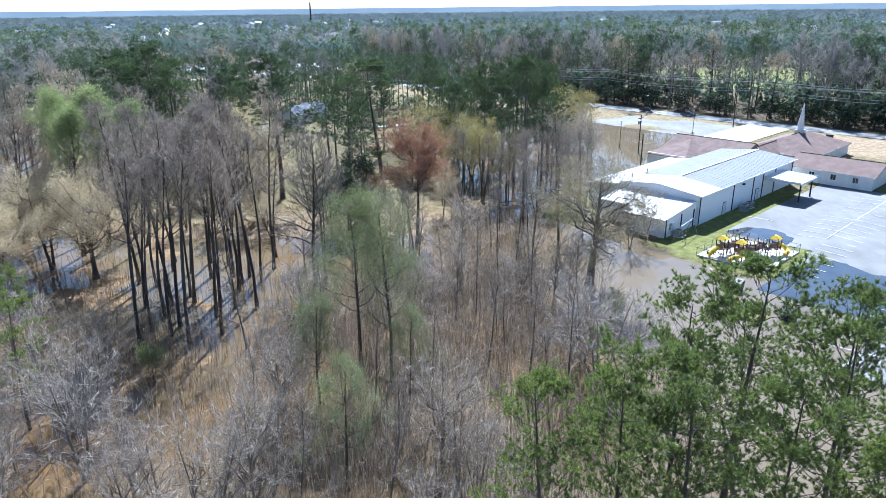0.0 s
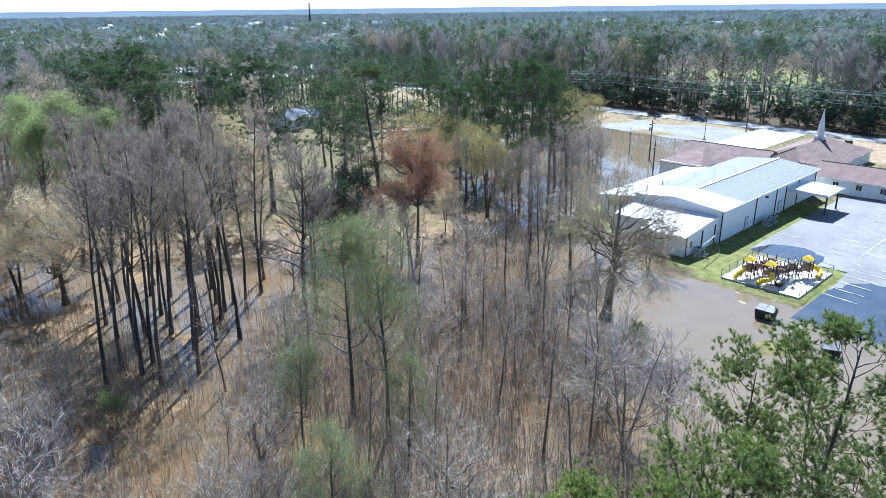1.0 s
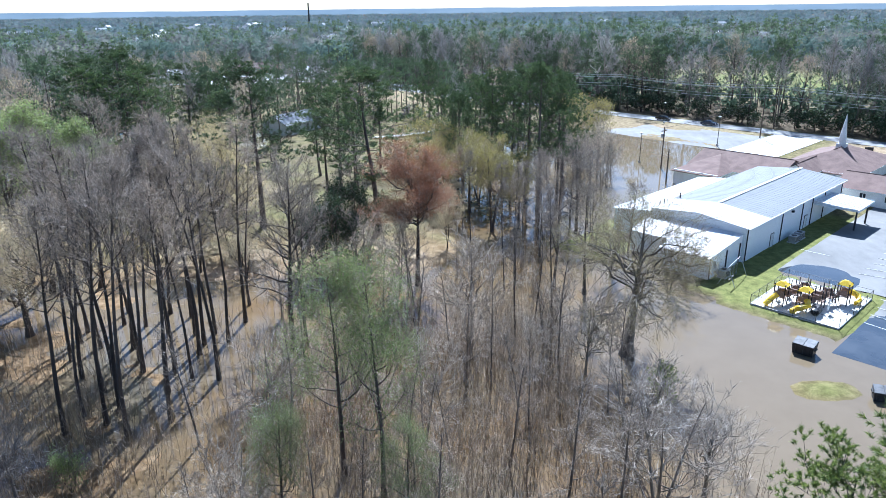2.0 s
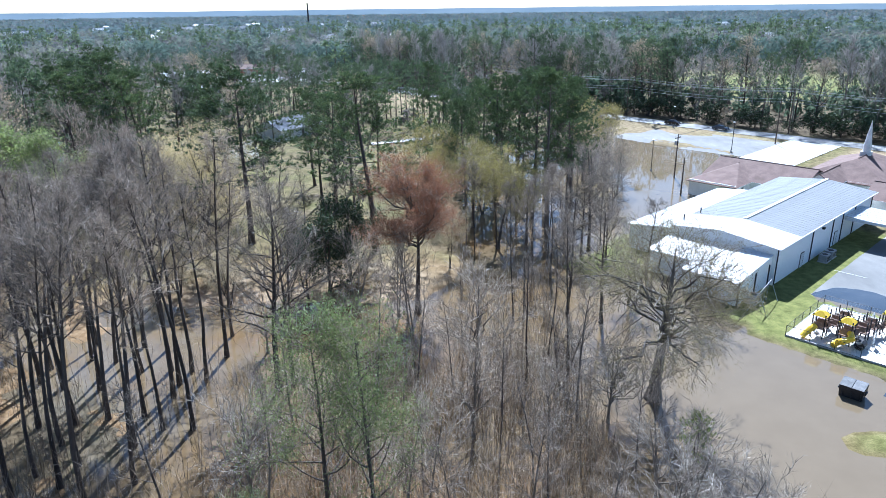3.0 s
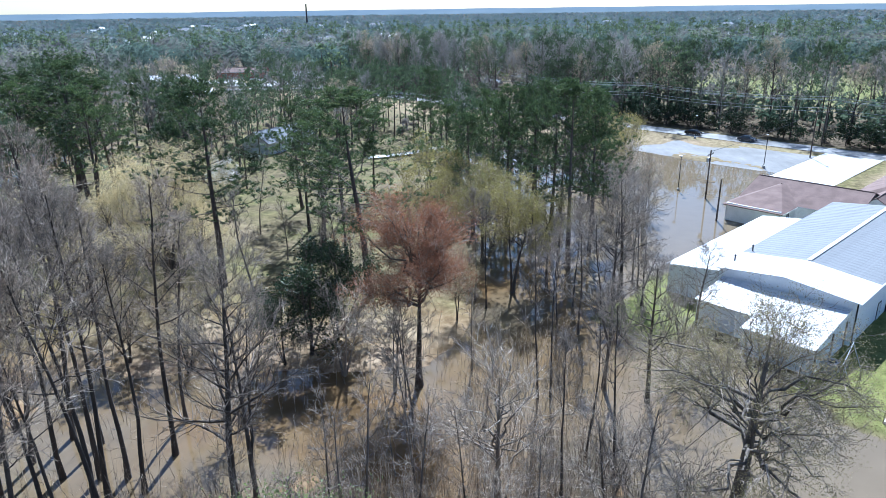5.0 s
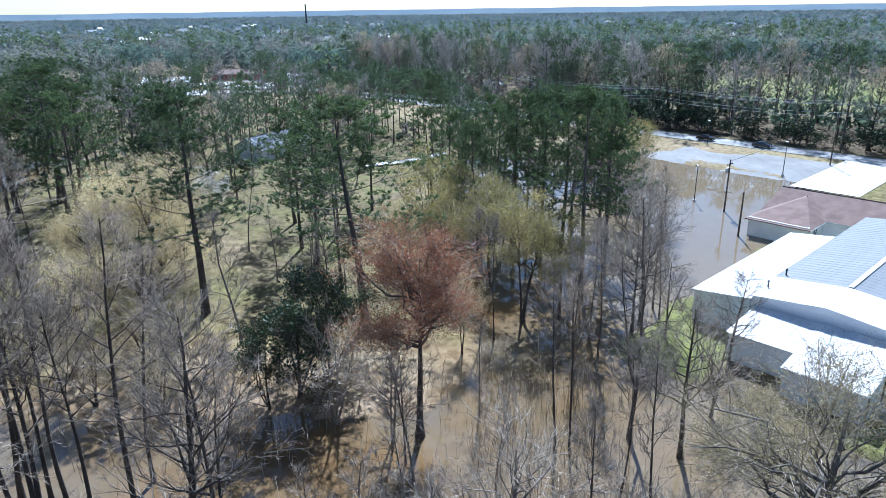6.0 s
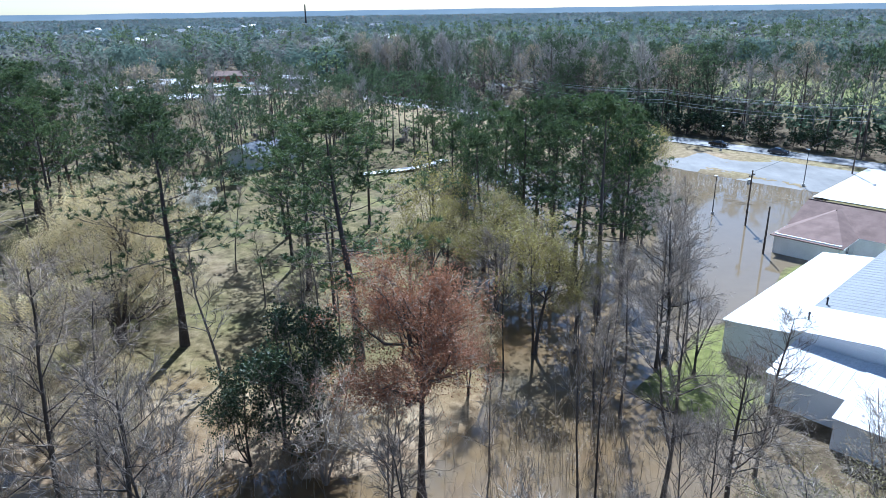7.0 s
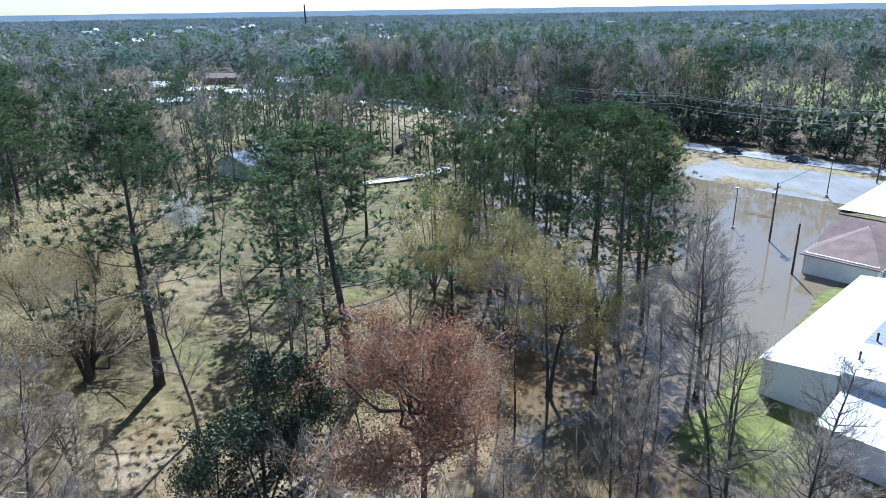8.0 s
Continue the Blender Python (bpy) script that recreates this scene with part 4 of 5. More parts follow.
track("driveway", [(-24, 197), (-17, 200), (-10, 205), (-6, 211)], 2.6, 0.95, M_CONC, "pale curved driveway across the lawn")
track("street", [(-260, 300), (-190, 330), (-117, 346), (-60, 352), (10, 302), (40, 290)], 6.5, 0.95, M_ROAD, "pale neighbourhood street among trees")
for p, q, la, lb, az in ((-140, 372, 30, 14, 12), (-112, 362, 24, 16, -6), (-84, 396, 26, 12, 4), (-176, 372, 22, 10, 14)):
    pad = Geo().slab([(0, 0, 0), (la, 0, 0), (la, lb, 0), (0, lb, 0)], 0.2)
    ob = new("pavement", pad.mesh("pavement", M_CONC))
    ob.matrix_world = pose(p, q, 1.0, 0, 0, az)
    tagged(ob, "pale concrete yard in front of far houses", "pavement", kind="structure")

# ---- trees ----


def unit(v):
    return v / (np.linalg.norm(v, axis=-1, keepdims=True) + 1e-9)


def stem(rng, p, d, length, n, up=0.0, wig=0.12):
    """Points of a bough that bends upward or wanders on its way."""
    pts, d = [np.array(p, float)], unit(np.array(d, float))
    for _ in range(n):
        d = unit(d + np.array((0, 0, up)) + rng.normal(size=3) * wig)
        pts.append(pts[-1] + d * length / n)
    return np.array(pts)


def along(pts, f):
    k = f * (len(pts) - 1)
    i = min(int(k), len(pts) - 2)
    return pts[i] + (pts[i + 1] - pts[i]) * (k - i), unit(pts[i + 1] - pts[i])


def twig_tips(rng, fine, P, D, Lg, twig_w, sub, spread_out):
    """Twigs from the points P along D, each with side shoots; returns their ends, for leaves."""
    P, D, Lg = np.array(P), np.array(D), np.array(Lg)
    fine.blades(P, D, Lg, twig_w, rng)
    ends = [P + (D.T * Lg).T]
    for _ in range(sub):
        f = rng.uniform(0.25, 0.9, len(P))
        p2 = P + (D.T * Lg * f).T
        d2 = unit(D + spread_out * rng.normal(size=D.shape))
        l2 = Lg * rng.uniform(0.35, 0.75, len(P))
        fine.blades(p2, d2, l2, twig_w * 0.75, rng)
        ends.append(p2 + (d2.T * l2).T)
    return np.concatenate(ends)


def skeleton_tree(rng, h, r0, start, limbs, reach, rise, up, branches, twigs, twig_len, profile, wig=0.1, twig_w=0.035, sub=2, fork=0, coarse=False):
    """Trunk and limbs in one mesh, fine twigs in another; also the twig ends, for leaves.
    start: height share where limbs begin; rise: their slope; profile: limb length by height share."""
    wood, fine = Geo(), Geo()
    trunk = stem(rng, (0, 0, -0.4), (rng.normal() * 0.03, rng.normal() * 0.03, 1), h * 0.97 + 0.4, 9, 0.06, 0.035)
    rad = [r0 * (1.5 if i == 0 else (1 - 0.93 * (i / 9) ** 0.9)) + 0.02 for i in range(10)]
    wood.tube(trunk, rad, 7, False)
    leaders = [(trunk, r0, start)]
    for k in range(fork):
        f0 = start * rng.uniform(0.6, 1.0)
        p, d = along(trunk, f0)
        az = 2 * math.pi * (k + rng.uniform(0, 0.6)) / max(1, fork)
        t2 = stem(rng, p, d + 0.55 * np.array((math.cos(az), math.sin(az), 0)), h * (1 - f0) * rng.uniform(0.8, 1.0), 6, 0.12, 0.08)
        wood.tube(t2, [r0 * 0.62 * (1 - 0.9 * i / 6) + 0.012 for i in range(7)], 6, False)
        leaders.append((t2, r0 * 0.6, 0.25))
    P, D, Lg = [], [], []
    for li in range(limbs):
        line, r, st = leaders[li % len(leaders)]
        f = st + (1 - st) * ((li + rng.uniform(0, 0.9)) / limbs) ** 0.9
        f = min(f, 0.985)
        p, d = along(line, f)
        az = li * 2.4 + rng.uniform(-0.5, 0.5)
        q = (f - st) / (1 - st)
        ln = reach * profile(q) * rng.uniform(0.65, 1.2)
        out = np.array((math.cos(az), math.sin(az), 0))
        lift = rise + 0.35 * q + rng.uniform(-0.15, 0.15)
        d0 = out * math.cos(lift) + np.array((0, 0, 1)) * math.sin(lift)
        lp = stem(rng, p, d0, ln, 5, up, wig)
        lr = max(0.03, min(r * (1 - 0.9 * f) * 0.6, 0.03 + ln * 0.016))
        if coarse:
            wood.tube(lp[[0, 2, 5]], [lr, lr * 0.6, 0.015], 3, False)
        else:
            wood.tube(lp, [lr, lr * 0.82, lr * 0.62, lr * 0.45, lr * 0.3, 0.012], 4, False)
        for bi in range(branches):
            fb = 0.22 + 0.76 * (bi + rng.uniform(0, 0.8)) / branches
            pb, db = along(lp, min(fb, 0.99))
            dd = unit(db + 0.75 * unit(rng.normal(size=3)) + np.array((0, 0, 0.04 + up)))
            bl = ln * 0.48 * rng.uniform(0.6, 1.1) * (1.2 - 0.6 * fb) + 0.4
            bp = stem(rng, pb, dd, bl, 3, up * 0.6, wig)
            br = max(0.016, lr * 0.36)
            if coarse:
                fine.tube(bp[::3], [br, 0.008], 3, False)
            else:
                fine.tube(bp, [br, br * 0.75, br * 0.5, 0.008], 3, False)
            for _ in range(twigs):
                pt, dt = along(bp, min(rng.uniform(0.15, 1.0), 0.99))
                P.append(pt)
                D.append(unit(dt + 0.45 * rng.normal(size=3) + np.array((0, 0, 0.06))))
                Lg.append(twig_len * rng.uniform(0.5, 1.2))
    return wood, fine, twig_tips(rng, fine, P, D, Lg, twig_w, sub, 0.5)


def crown_tree(rng, h, r0, fork_at, base, rx, limbs, branches, twigs, twig_len, twig_w, droop=0.0, stems=1, sub=2, flat=0.35, low=-0.55):
    """A spreading tree: limbs sweep from the trunk out to an uneven rounded crown.
    fork_at and base: height shares of the first fork and of the crown's underside; flat: how high the crown's broadest part lies."""
    wood, fine = Geo(), Geo()
    lines = []
    for k in range(stems):
        az = 2 * math.pi * k / stems + rng.uniform(0, 0.8)
        tilt = 0.0 if stems == 1 else rng.uniform(0.12, 0.34)
        tr = stem(rng, (0, 0, -0.4), (math.cos(az) * tilt + rng.normal() * 0.03, math.sin(az) * tilt + rng.normal() * 0.03, 1), h * 0.82, 8, 0.05, 0.028)
        rr = r0 * (1.0 if stems == 1 else rng.uniform(0.5, 0.75))
        rad = [rr * (1.55 if i == 0 else 1.0 - 0.95 * (i / 8) ** 0.8) + 0.02 for i in range(9)]
        wood.tube(tr, rad, 8, False)
        lines.append((tr, rr))
    zmid = h * (base + (1 - base) * flat)
    lobes = [(unit(rng.normal(size=3)), rng.uniform(-0.22, 0.3)) for _ in range(9)]

    def shell(d):
        """The crown's surface in the direction d from its middle."""
        k = 1.0 + sum(g * max(0.0, float(d @ u)) ** 6 for u, g in lobes)
        hgt = h - zmid if d[2] > 0 else zmid - h * base
        return np.array((0, 0, zmid)) + d * np.array((rx, rx, hgt)) * k * 0.94

    P, D, Lg = [], [], []
    for li in range(limbs):
        line, rr = lines[li % len(lines)]
        az = li * 2.4 + rng.uniform(-0.4, 0.4)
        el = math.asin(low + (0.98 - low) * ((li * 0.7549 + rng.uniform(0, 0.2)) % 1.0))
        d = np.array((math.cos(az) * math.cos(el), math.sin(az) * math.cos(el), math.sin(el)))
        tip = np.array((0, 0, zmid)) + (shell(d) - (0, 0, zmid)) * rng.uniform(0.72, 0.92)
        f = min(0.97, fork_at + (0.97 - fork_at) * max(0.0, (el + 0.6) / 2.0) * rng.uniform(0.5, 0.95))
        p0, dt = along(line, f)
        ln = np.linalg.norm(tip - p0)
        side = unit(tip - p0)
        p1 = p0 + unit(side + dt * (0.3 + 0.3 * max(0.0, el)) + rng.normal(size=3) * 0.15) * ln * 0.45
        lp = np.array([(1 - t) ** 2 * p0 + 2 * t * (1 - t) * p1 + t * t * tip for t in np.linspace(0, 1, 7)])
        lp[1:] += rng.normal(size=(6, 3)) * ln * 0.045
        lp[:, 2] -= droop * ln * np.linspace(0, 1, 7) ** 3 * rng.uniform(0.2, 1.0)
        lr = max(0.035, min(rr * 0.45, 0.03 + 0.016 * ln) * (rng.uniform(0.85, 1.15) if li % 2 == 0 else rng.uniform(0.4, 0.65)))
        wood.tube(lp, [lr * (1 - 0.13 * i) for i in range(6)] + [lr * 0.14], 5, False)
        for bi in range(branches):
            fb = 0.25 + 0.74 * (bi + rng.uniform(0, 0.8)) / branches
            pb, db = along(lp, min(fb, 0.99))
            away = unit(pb - np.array((0, 0, zmid - 0.25 * h)))
            dd = unit(db * 0.6 + away * 0.4 + 0.95 * unit(rng.normal(size=3)))
            bl = rx * rng.uniform(0.22, 0.5) * (1.25 - 0.55 * fb)
            end = pb + dd * bl
            rel = (end - (0, 0, zmid)) / np.linalg.norm(shell(unit(end - (0, 0, zmid))) - (0, 0, zmid))
            bl *= min(1.0, 1.0 / max(0.5, np.linalg.norm(rel)) ** 1.5)
            bp = stem(rng, pb, dd, bl, 3, 0.04 - 0.25 * droop, 0.16)
            br = max(0.013, lr * (1 - 0.7 * fb) * 0.4)
            fine.tube(bp, [br, br * 0.75, br * 0.5, 0.01], 3, False)
            for _ in range(twigs):
                pt, dt2 = along(bp, min(rng.uniform(0.2, 1.0), 0.99))
                P.append(pt)
                D.append(unit(dt2 + 0.42 * rng.normal(size=3) + np.array((0, 0, 0.1 - 0.6 * droop))))
                Lg.append(twig_len * rng.uniform(0.5, 1.2))
    return wood, fine, twig_tips(rng, fine, P, D, Lg, twig_w, sub, 0.42)


def pine_tree(rng, h, r0, start, limbs, reach, side, tufts, needles, tuft_len, blade_w, clump=0.35, coarse=False):
    """A loblolly pine: a long bare trunk, rising boughs and needle tufts bunched in clumps at the shoots' ends."""
    wood, green = Geo(), Geo()
    trunk = stem(rng, (0, 0, -0.4), (rng.normal() * 0.015, rng.normal() * 0.015, 1), h * 0.96 + 0.4, 7, 0.08, 0.02)
    wood.tube(trunk, [r0 * (1.25 if i == 0 else (1 - 0.97 * (i / 7))) + 0.02 for i in range(8)], 7, False)
    C, A = [], []
    for li in range(limbs):
        q = (li + rng.uniform(0, 0.9)) / limbs
        f = min(start + (1 - start) * q, 0.985)
        p, d = along(trunk, f)
        az = li * 2.4 + rng.uniform(-0.7, 0.7)
        ln = reach * (0.45 + 0.75 * math.sin(math.pi * (0.2 + 0.7 * q))) * rng.uniform(0.55, 1.2) * (1 - 0.45 * q * q)
        d0 = np.array((math.cos(az), math.sin(az), -0.1 + 1.0 * q + rng.uniform(-0.15, 0.25)))
        lp = stem(rng, p, d0, ln, 4, 0.1, 0.13)
        lr = max(0.025, r0 * (1 - 0.85 * f) * 0.38)
        wood.tube(lp[::2] if coarse else lp, [lr, lr * 0.6, 0.012] if coarse else [lr, lr * 0.8, lr * 0.6, lr * 0.4, 0.012], 3 if coarse else 4, False)
        for k in range(side):
            fk = 0.42 + 0.57 * (k + rng.uniform(0.2, 1.0)) / side
            pb, db = along(lp, min(fk, 0.99))
            turn = (1 if k % 2 else -1) * rng.uniform(0.5, 1.1)
            out = np.array((db[0] * math.cos(turn) - db[1] * math.sin(turn), db[0] * math.sin(turn) + db[1] * math.cos(turn), db[2] + rng.uniform(0.1, 0.5)))
            if k == side - 1:
                out = db
            bp = stem(rng, pb, out, ln * rng.uniform(0.16, 0.34) + 0.25, 2, 0.16, 0.1)
            wood.tube(bp[::2], [lr * 0.35 + 0.01, 0.01], 3, False)
            heart = bp[-1]
            for _ in range(tufts):
                off = rng.normal(size=3) * clump * (1, 1, 0.6)
                C.append(heart + off)
                A.append(unit(off * 0.8 / clump + np.array((0, 0, 0.8)) + unit(out) * 0.4))
    C, A = np.array(C), np.array(A)
    C2, A2 = np.repeat(C, needles, 0), np.repeat(A, needles, 0)
    C2 = C2 + (A2.T * rng.uniform(-0.5, 0.25, len(C2)) * tuft_len).T
    D = unit(A2 * 1.0 + unit(rng.normal(size=A2.shape)))
    green.blades(C2, D, tuft_len * rng.uniform(0.7, 1.15, len(C2)), blade_w, rng)
    return wood, green


def puff(rng, ends, per, spreadout, size, keep=1.0):
    """Leaf places scattered round twig ends."""
    e = ends[rng.random(len(ends)) < keep]
    c = np.repeat(e, per, 0)
    return c + rng.normal(size=c.shape) * spreadout, size * rng.uniform(0.6, 1.3, len(c))


KINDS = {}


def keep_kind(kind, height, wood, wood_mat, crown, crown_mat, extra=None, extra_mat=None):
    KINDS.setdefault(kind, []).append((height, wood.mesh("trunk", wood_mat, True), crown.mesh("crown", crown_mat), extra.mesh("twig_spray", extra_mat) if extra else None))


def R(seed):
    return np.random.default_rng(seed)


vase = lambda q: 0.75 + 0.5 * math.sin(math.pi * min(q + 0.2, 1.0)) - 0.55 * q
dome = lambda q: 1.05 - 0.25 * q - 0.5 * q * q
cone = lambda q: 1.0 - 0.78 * q

# tall swamp hardwoods: bare poles with a narrow brush of upright twigs
for s in range(6):
    r = R(100 + s)
    w, f, e = skeleton_tree(r, 23, 0.2, 0.48 + 0.06 * (s % 3), 20, 4.6, 0.6, 0.06, 7, 9, 0.85, vase, 0.14, 0.034)
    keep_kind("tall", 23, w, M_BARK_D, f, M_TWIG)
# a few of them just leafing out
for s in range(2):
    r = R(140 + s)
    w, f, e = skeleton_tree(r, 23, 0.26, 0.5, 18, 4.6, 0.7, 0.14, 6, 6, 1.0, vase, 0.1, 0.04, 1)
    g0 = Geo()
    c, sz = puff(r, e, 7, 0.42, 0.12, 0.95)
    g0.leaves(c, sz, r)
    keep_kind("tall_green", 23, w, M_BARK_D, g0, M_LEAF_FRESH, f, M_TWIG)
# broad bare hardwoods
for s in range(4):
    r = R(200 + s)
    w, f, e = skeleton_tree(r, 19, 0.3, 0.32 + 0.05 * (s % 2), 30, 6.0, 0.36, 0.05, 9, 10, 0.75, dome, 0.14, 0.026, 2, s % 2)
    keep_kind("broad", 19, w, M_BARK_D, f, M_TWIG)
# smaller pale bare trees of the swamp's edge
for s in range(5):
    r = R(240 + s)
    w, f, e = crown_tree(r, 11, 0.17, 0.22, 0.22, 4.6, 22, 9, 9, 0.7, 0.028, 0.0, 1 + s % 3, 1, 0.45)
    keep_kind("pale", 11, w, M_BARK_G, f, M_TWIG_P)
# slender young trees
for s in range(4):
    r = R(260 + s)
    w, f, e = skeleton_tree(r, 12, 0.1, 0.3, 15, 2.6, 0.55, 0.05, 6, 6, 0.6, cone, 0.14, 0.028, 2)
    keep_kind("slender", 12, w, M_BARK_M, f, M_TWIG)
# cheap bare trees for the far side of the road and the neighbourhood
for s in range(4):
    r = R(280 + s)
    w, f, e = skeleton_tree(r, 19, 0.2, 0.4, 11, 5.0, 0.6, 0.14, 4, 6, 1.7, vase, 0.1, 0.13, 1, 0, True)
    keep_kind("bare_far", 19, w, M_BARK_G, f, M_TWIG_F)


def leafy(kind, seed, h, r0, start, limbs, reach, rise, up, leaf_mat, per, spreadout, size, profile=dome, keep=1.0, branches=6, twigs=6, fork=0, bark=None, tw=0.035, twig_mat=None):
    r = R(seed)
    w, f, e = skeleton_tree(r, h, r0, start, limbs, reach, rise, up, branches, twigs, 1.0, profile, 0.12, tw, 1, fork)
    g0 = Geo()
    c, sz = puff(r, e, per, spreadout, size, keep)
    g0.leaves(c, sz, r)
    keep_kind(kind, h, w, bark or M_BARK_D, g0, leaf_mat, f, twig_mat or M_TWIG_D)


def domed(kind, seed, h, r0, fork_at, base, rx, limbs, branches, twigs, leaf_mat, per, spreadout, size, keep=1.0, droop=0.0, stems=1, flat=0.35, bark=None, tw=0.04, twig_mat=None, sub=1):
    """A spreading tree with leaves or buds round its twig ends."""
    r = R(seed)
    w, f, e = crown_tree(r, h, r0, fork_at, base, rx, limbs, branches, twigs, 0.85, tw, droop, stems, sub, flat)
    g0 = Geo()
    c, sz = puff(r, e, per, spreadout, size, keep)
    g0.leaves(c, sz, r)
    keep_kind(kind, h, w, bark or M_BARK_D, g0, leaf_mat, f, twig_mat or M_TWIG_D)


for s in range(2):
    leafy("green", 300 + s, 18, 0.22, 0.35, 24, 4.8, 0.3, 0.1, M_LEAF_GREEN, 9, 0.4, 0.085, keep=0.95)
    domed("tan", 320 + s, 16, 0.36, 0.25, 0.3, 7.2, 22, 8, 6, M_LEAF_TAN, 12, 0.45, 0.095, stems=1 + s, flat=0.4)
    domed("gold", 390 + s, 14, 0.34, 0.15, 0.25, 6.8, 22, 8, 6, M_LEAF_GOLD, 11, 0.42, 0.09, stems=3, flat=0.4)
    domed("amber", 330 + s, 14, 0.3, 0.18, 0.2, 6.4, 20, 7, 6, M_LEAF_TAN, 5, 0.34, 0.11, stems=3, flat=0.45)
    domed("yellow", 340 + s, 16, 0.26, 0.45, 0.4, 4.4, 18, 8, 6, M_LEAF_YELLOW, 8, 0.34, 0.1, stems=1 + s, flat=0.4)
    leafy("olive_shrub", 360 + s, 13, 0.14, 0.08, 20, 4.8, 0.8, 0.1, M_LEAF_YELLOW, 4, 0.35, 0.15, branches=6, fork=5, keep=0.7, bark=M_BARK_G)
    leafy("bud", 370 + s, 18, 0.3, 0.3, 20, 5.6, 0.55, 0.12, M_LEAF_BUD, 1, 0.25, 0.15, branches=7, keep=0.55)
    leafy("dark_evergreen", 380 + s, 11, 0.16, 0.06, 26, 3.6, 0.35, 0.08, M_LEAF_DARK, 4, 0.28, 0.17, cone, branches=6, fork=2, keep=0.9)
domed("red", 402, 20, 0.3, 0.5, 0.34, 5.7, 34, 10, 7, M_LEAF_RED, 10, 0.28, 0.08, keep=0.95, flat=0.45)
domed("white", 410, 9.5, 0.13, 0.25, 0.3, 3.0, 14, 6, 5, M_LEAF_WHITE, 5, 0.2, 0.12, flat=0.4)
domed("live_oak", 420, 12, 0.45, 0.12, 0.22, 7.6, 24, 9, 7, M_LEAF_GOLD, 5, 0.42, 0.075, stems=4, flat=0.45)
domed("big_oak", 433, 18.7, 0.66, 0.38, 0.2, 8.8, 34, 12, 8, M_LEAF_OAK, 8, 0.3, 0.062, keep=0.9, droop=0.22, flat=0.42, bark=M_BARK_M, tw=0.04, twig_mat=M_TWIG)
leafy("fresh_shrub", 450, 3.2, 0.05, 0.1, 14, 1.6, 0.7, 0.05, M_LEAF_FRESH, 6, 0.2, 0.1, branches=4, twigs=4, fork=2)
for s in range(3):
    leafy("shrub_green", 440 + s, 3.2, 0.05, 0.05, 12, 1.6, 0.7, 0.05, M_LEAF_DARK, 3, 0.22, 0.24, branches=3, twigs=3, fork=1)

for s in range(3):
    r = R(500 + s)
    w, g0 = pine_tree(r, 20, 0.2, 0.3, 36, 4.4, 5, 8, 34, 0.25, 0.032, 0.29)
    keep_kind("pine_near", 20, w, M_BARK_P, g0, M_NEEDLE)
for s in range(4):
    r = R(520 + s)
    w, g0 = pine_tree(r, 24, 0.28, 0.36, 38, 4.4, 5, 4, 26, 0.42, 0.055, 0.38)
    keep_kind("pine", 24, w, M_BARK_P, g0, M_NEEDLE_F)
for s in range(4):
    r = R(540 + s)
    w, g0 = pine_tree(r, 22, 0.22, 0.38 + 0.06 * (s % 2), 26, 4.8, 3, 2, 11, 0.7, 0.2, 0.5, True)
    keep_kind("pine_far", 22, w, M_BARK_P, g0, M_NEEDLE_HAZE)
r = R(560)
w, g0 = pine_tree(r, 3.3, 0.06, 0.05, 26, 1.3, 3, 3, 10, 0.3, 0.03, 0.2)
keep_kind("pine_young", 3.3, w, M_BARK_P, g0, M_NEEDLE)

WORDS = {
    "fresh_shrub": ("shrub", "small shrub in bright yellow-green leaf", "shrub"),
    "tall": ("bare_tree", "tall bare swamp tree with a narrow twiggy crown", "tree"), "tall_green": ("budding_tree", "tall slim tree leafing out pale green", "tree"),
    "broad": ("bare_tree", "broad bare hardwood with spreading grey twigs", "tree"), "pale": ("bare_tree", "small bare tree with pale sunlit branches", "tree"),
    "slender": ("young_tree", "slender bare young tree rising from floodwater", "tree"), "bare_far": ("bare_tree", "leafless grey woodland tree", "tree"),
    "green": ("budding_tree", "slim tree with hazy young green leaves", "tree"), "tan": ("budding_tree", "wide tree covered in tan buds", "tree"),
    "gold": ("budding_tree", "broad tree glowing with golden spring buds", "tree"),
    "amber": ("budding_tree", "rounded tree with amber spring foliage", "tree"), "yellow": ("budding_tree", "tree with olive yellow spring leaves by the pond", "tree"),
    "olive_shrub": ("large_shrub", "many-stemmed olive shrub on the lawn", "shrub"), "bud": ("budding_tree", "grey tree with sparse tan buds", "tree"),
    "dark_evergreen": ("evergreen_tree", "dense dark evergreen tree at the bank", "tree"), "red": ("red_tree", "russet-leaved tree on the flooded bank", "tree"),
    "white": ("flowering_tree", "small tree in white blossom on the lawn", "tree"), "live_oak": ("oak_tree", "low spreading oak with arching dark limbs", "tree"),
    "big_oak": ("oak_tree", "large spreading oak standing in floodwater", "tree"), "shrub_green": ("shrub", "dark green rounded shrub", "shrub"),
    "pine_near": ("pine_tree", "bright green pine with long needle tufts", "pine tree"), "pine": ("pine_tree", "tall dark pine with a bare lower trunk", "pine tree"),
    "pine_far": ("pine_tree", "tall slim pine of the dense woods", "pine tree"), "pine_young": ("pine_tree", "young bushy pine by the floodwater", "pine tree"),
}
TAKEN = []


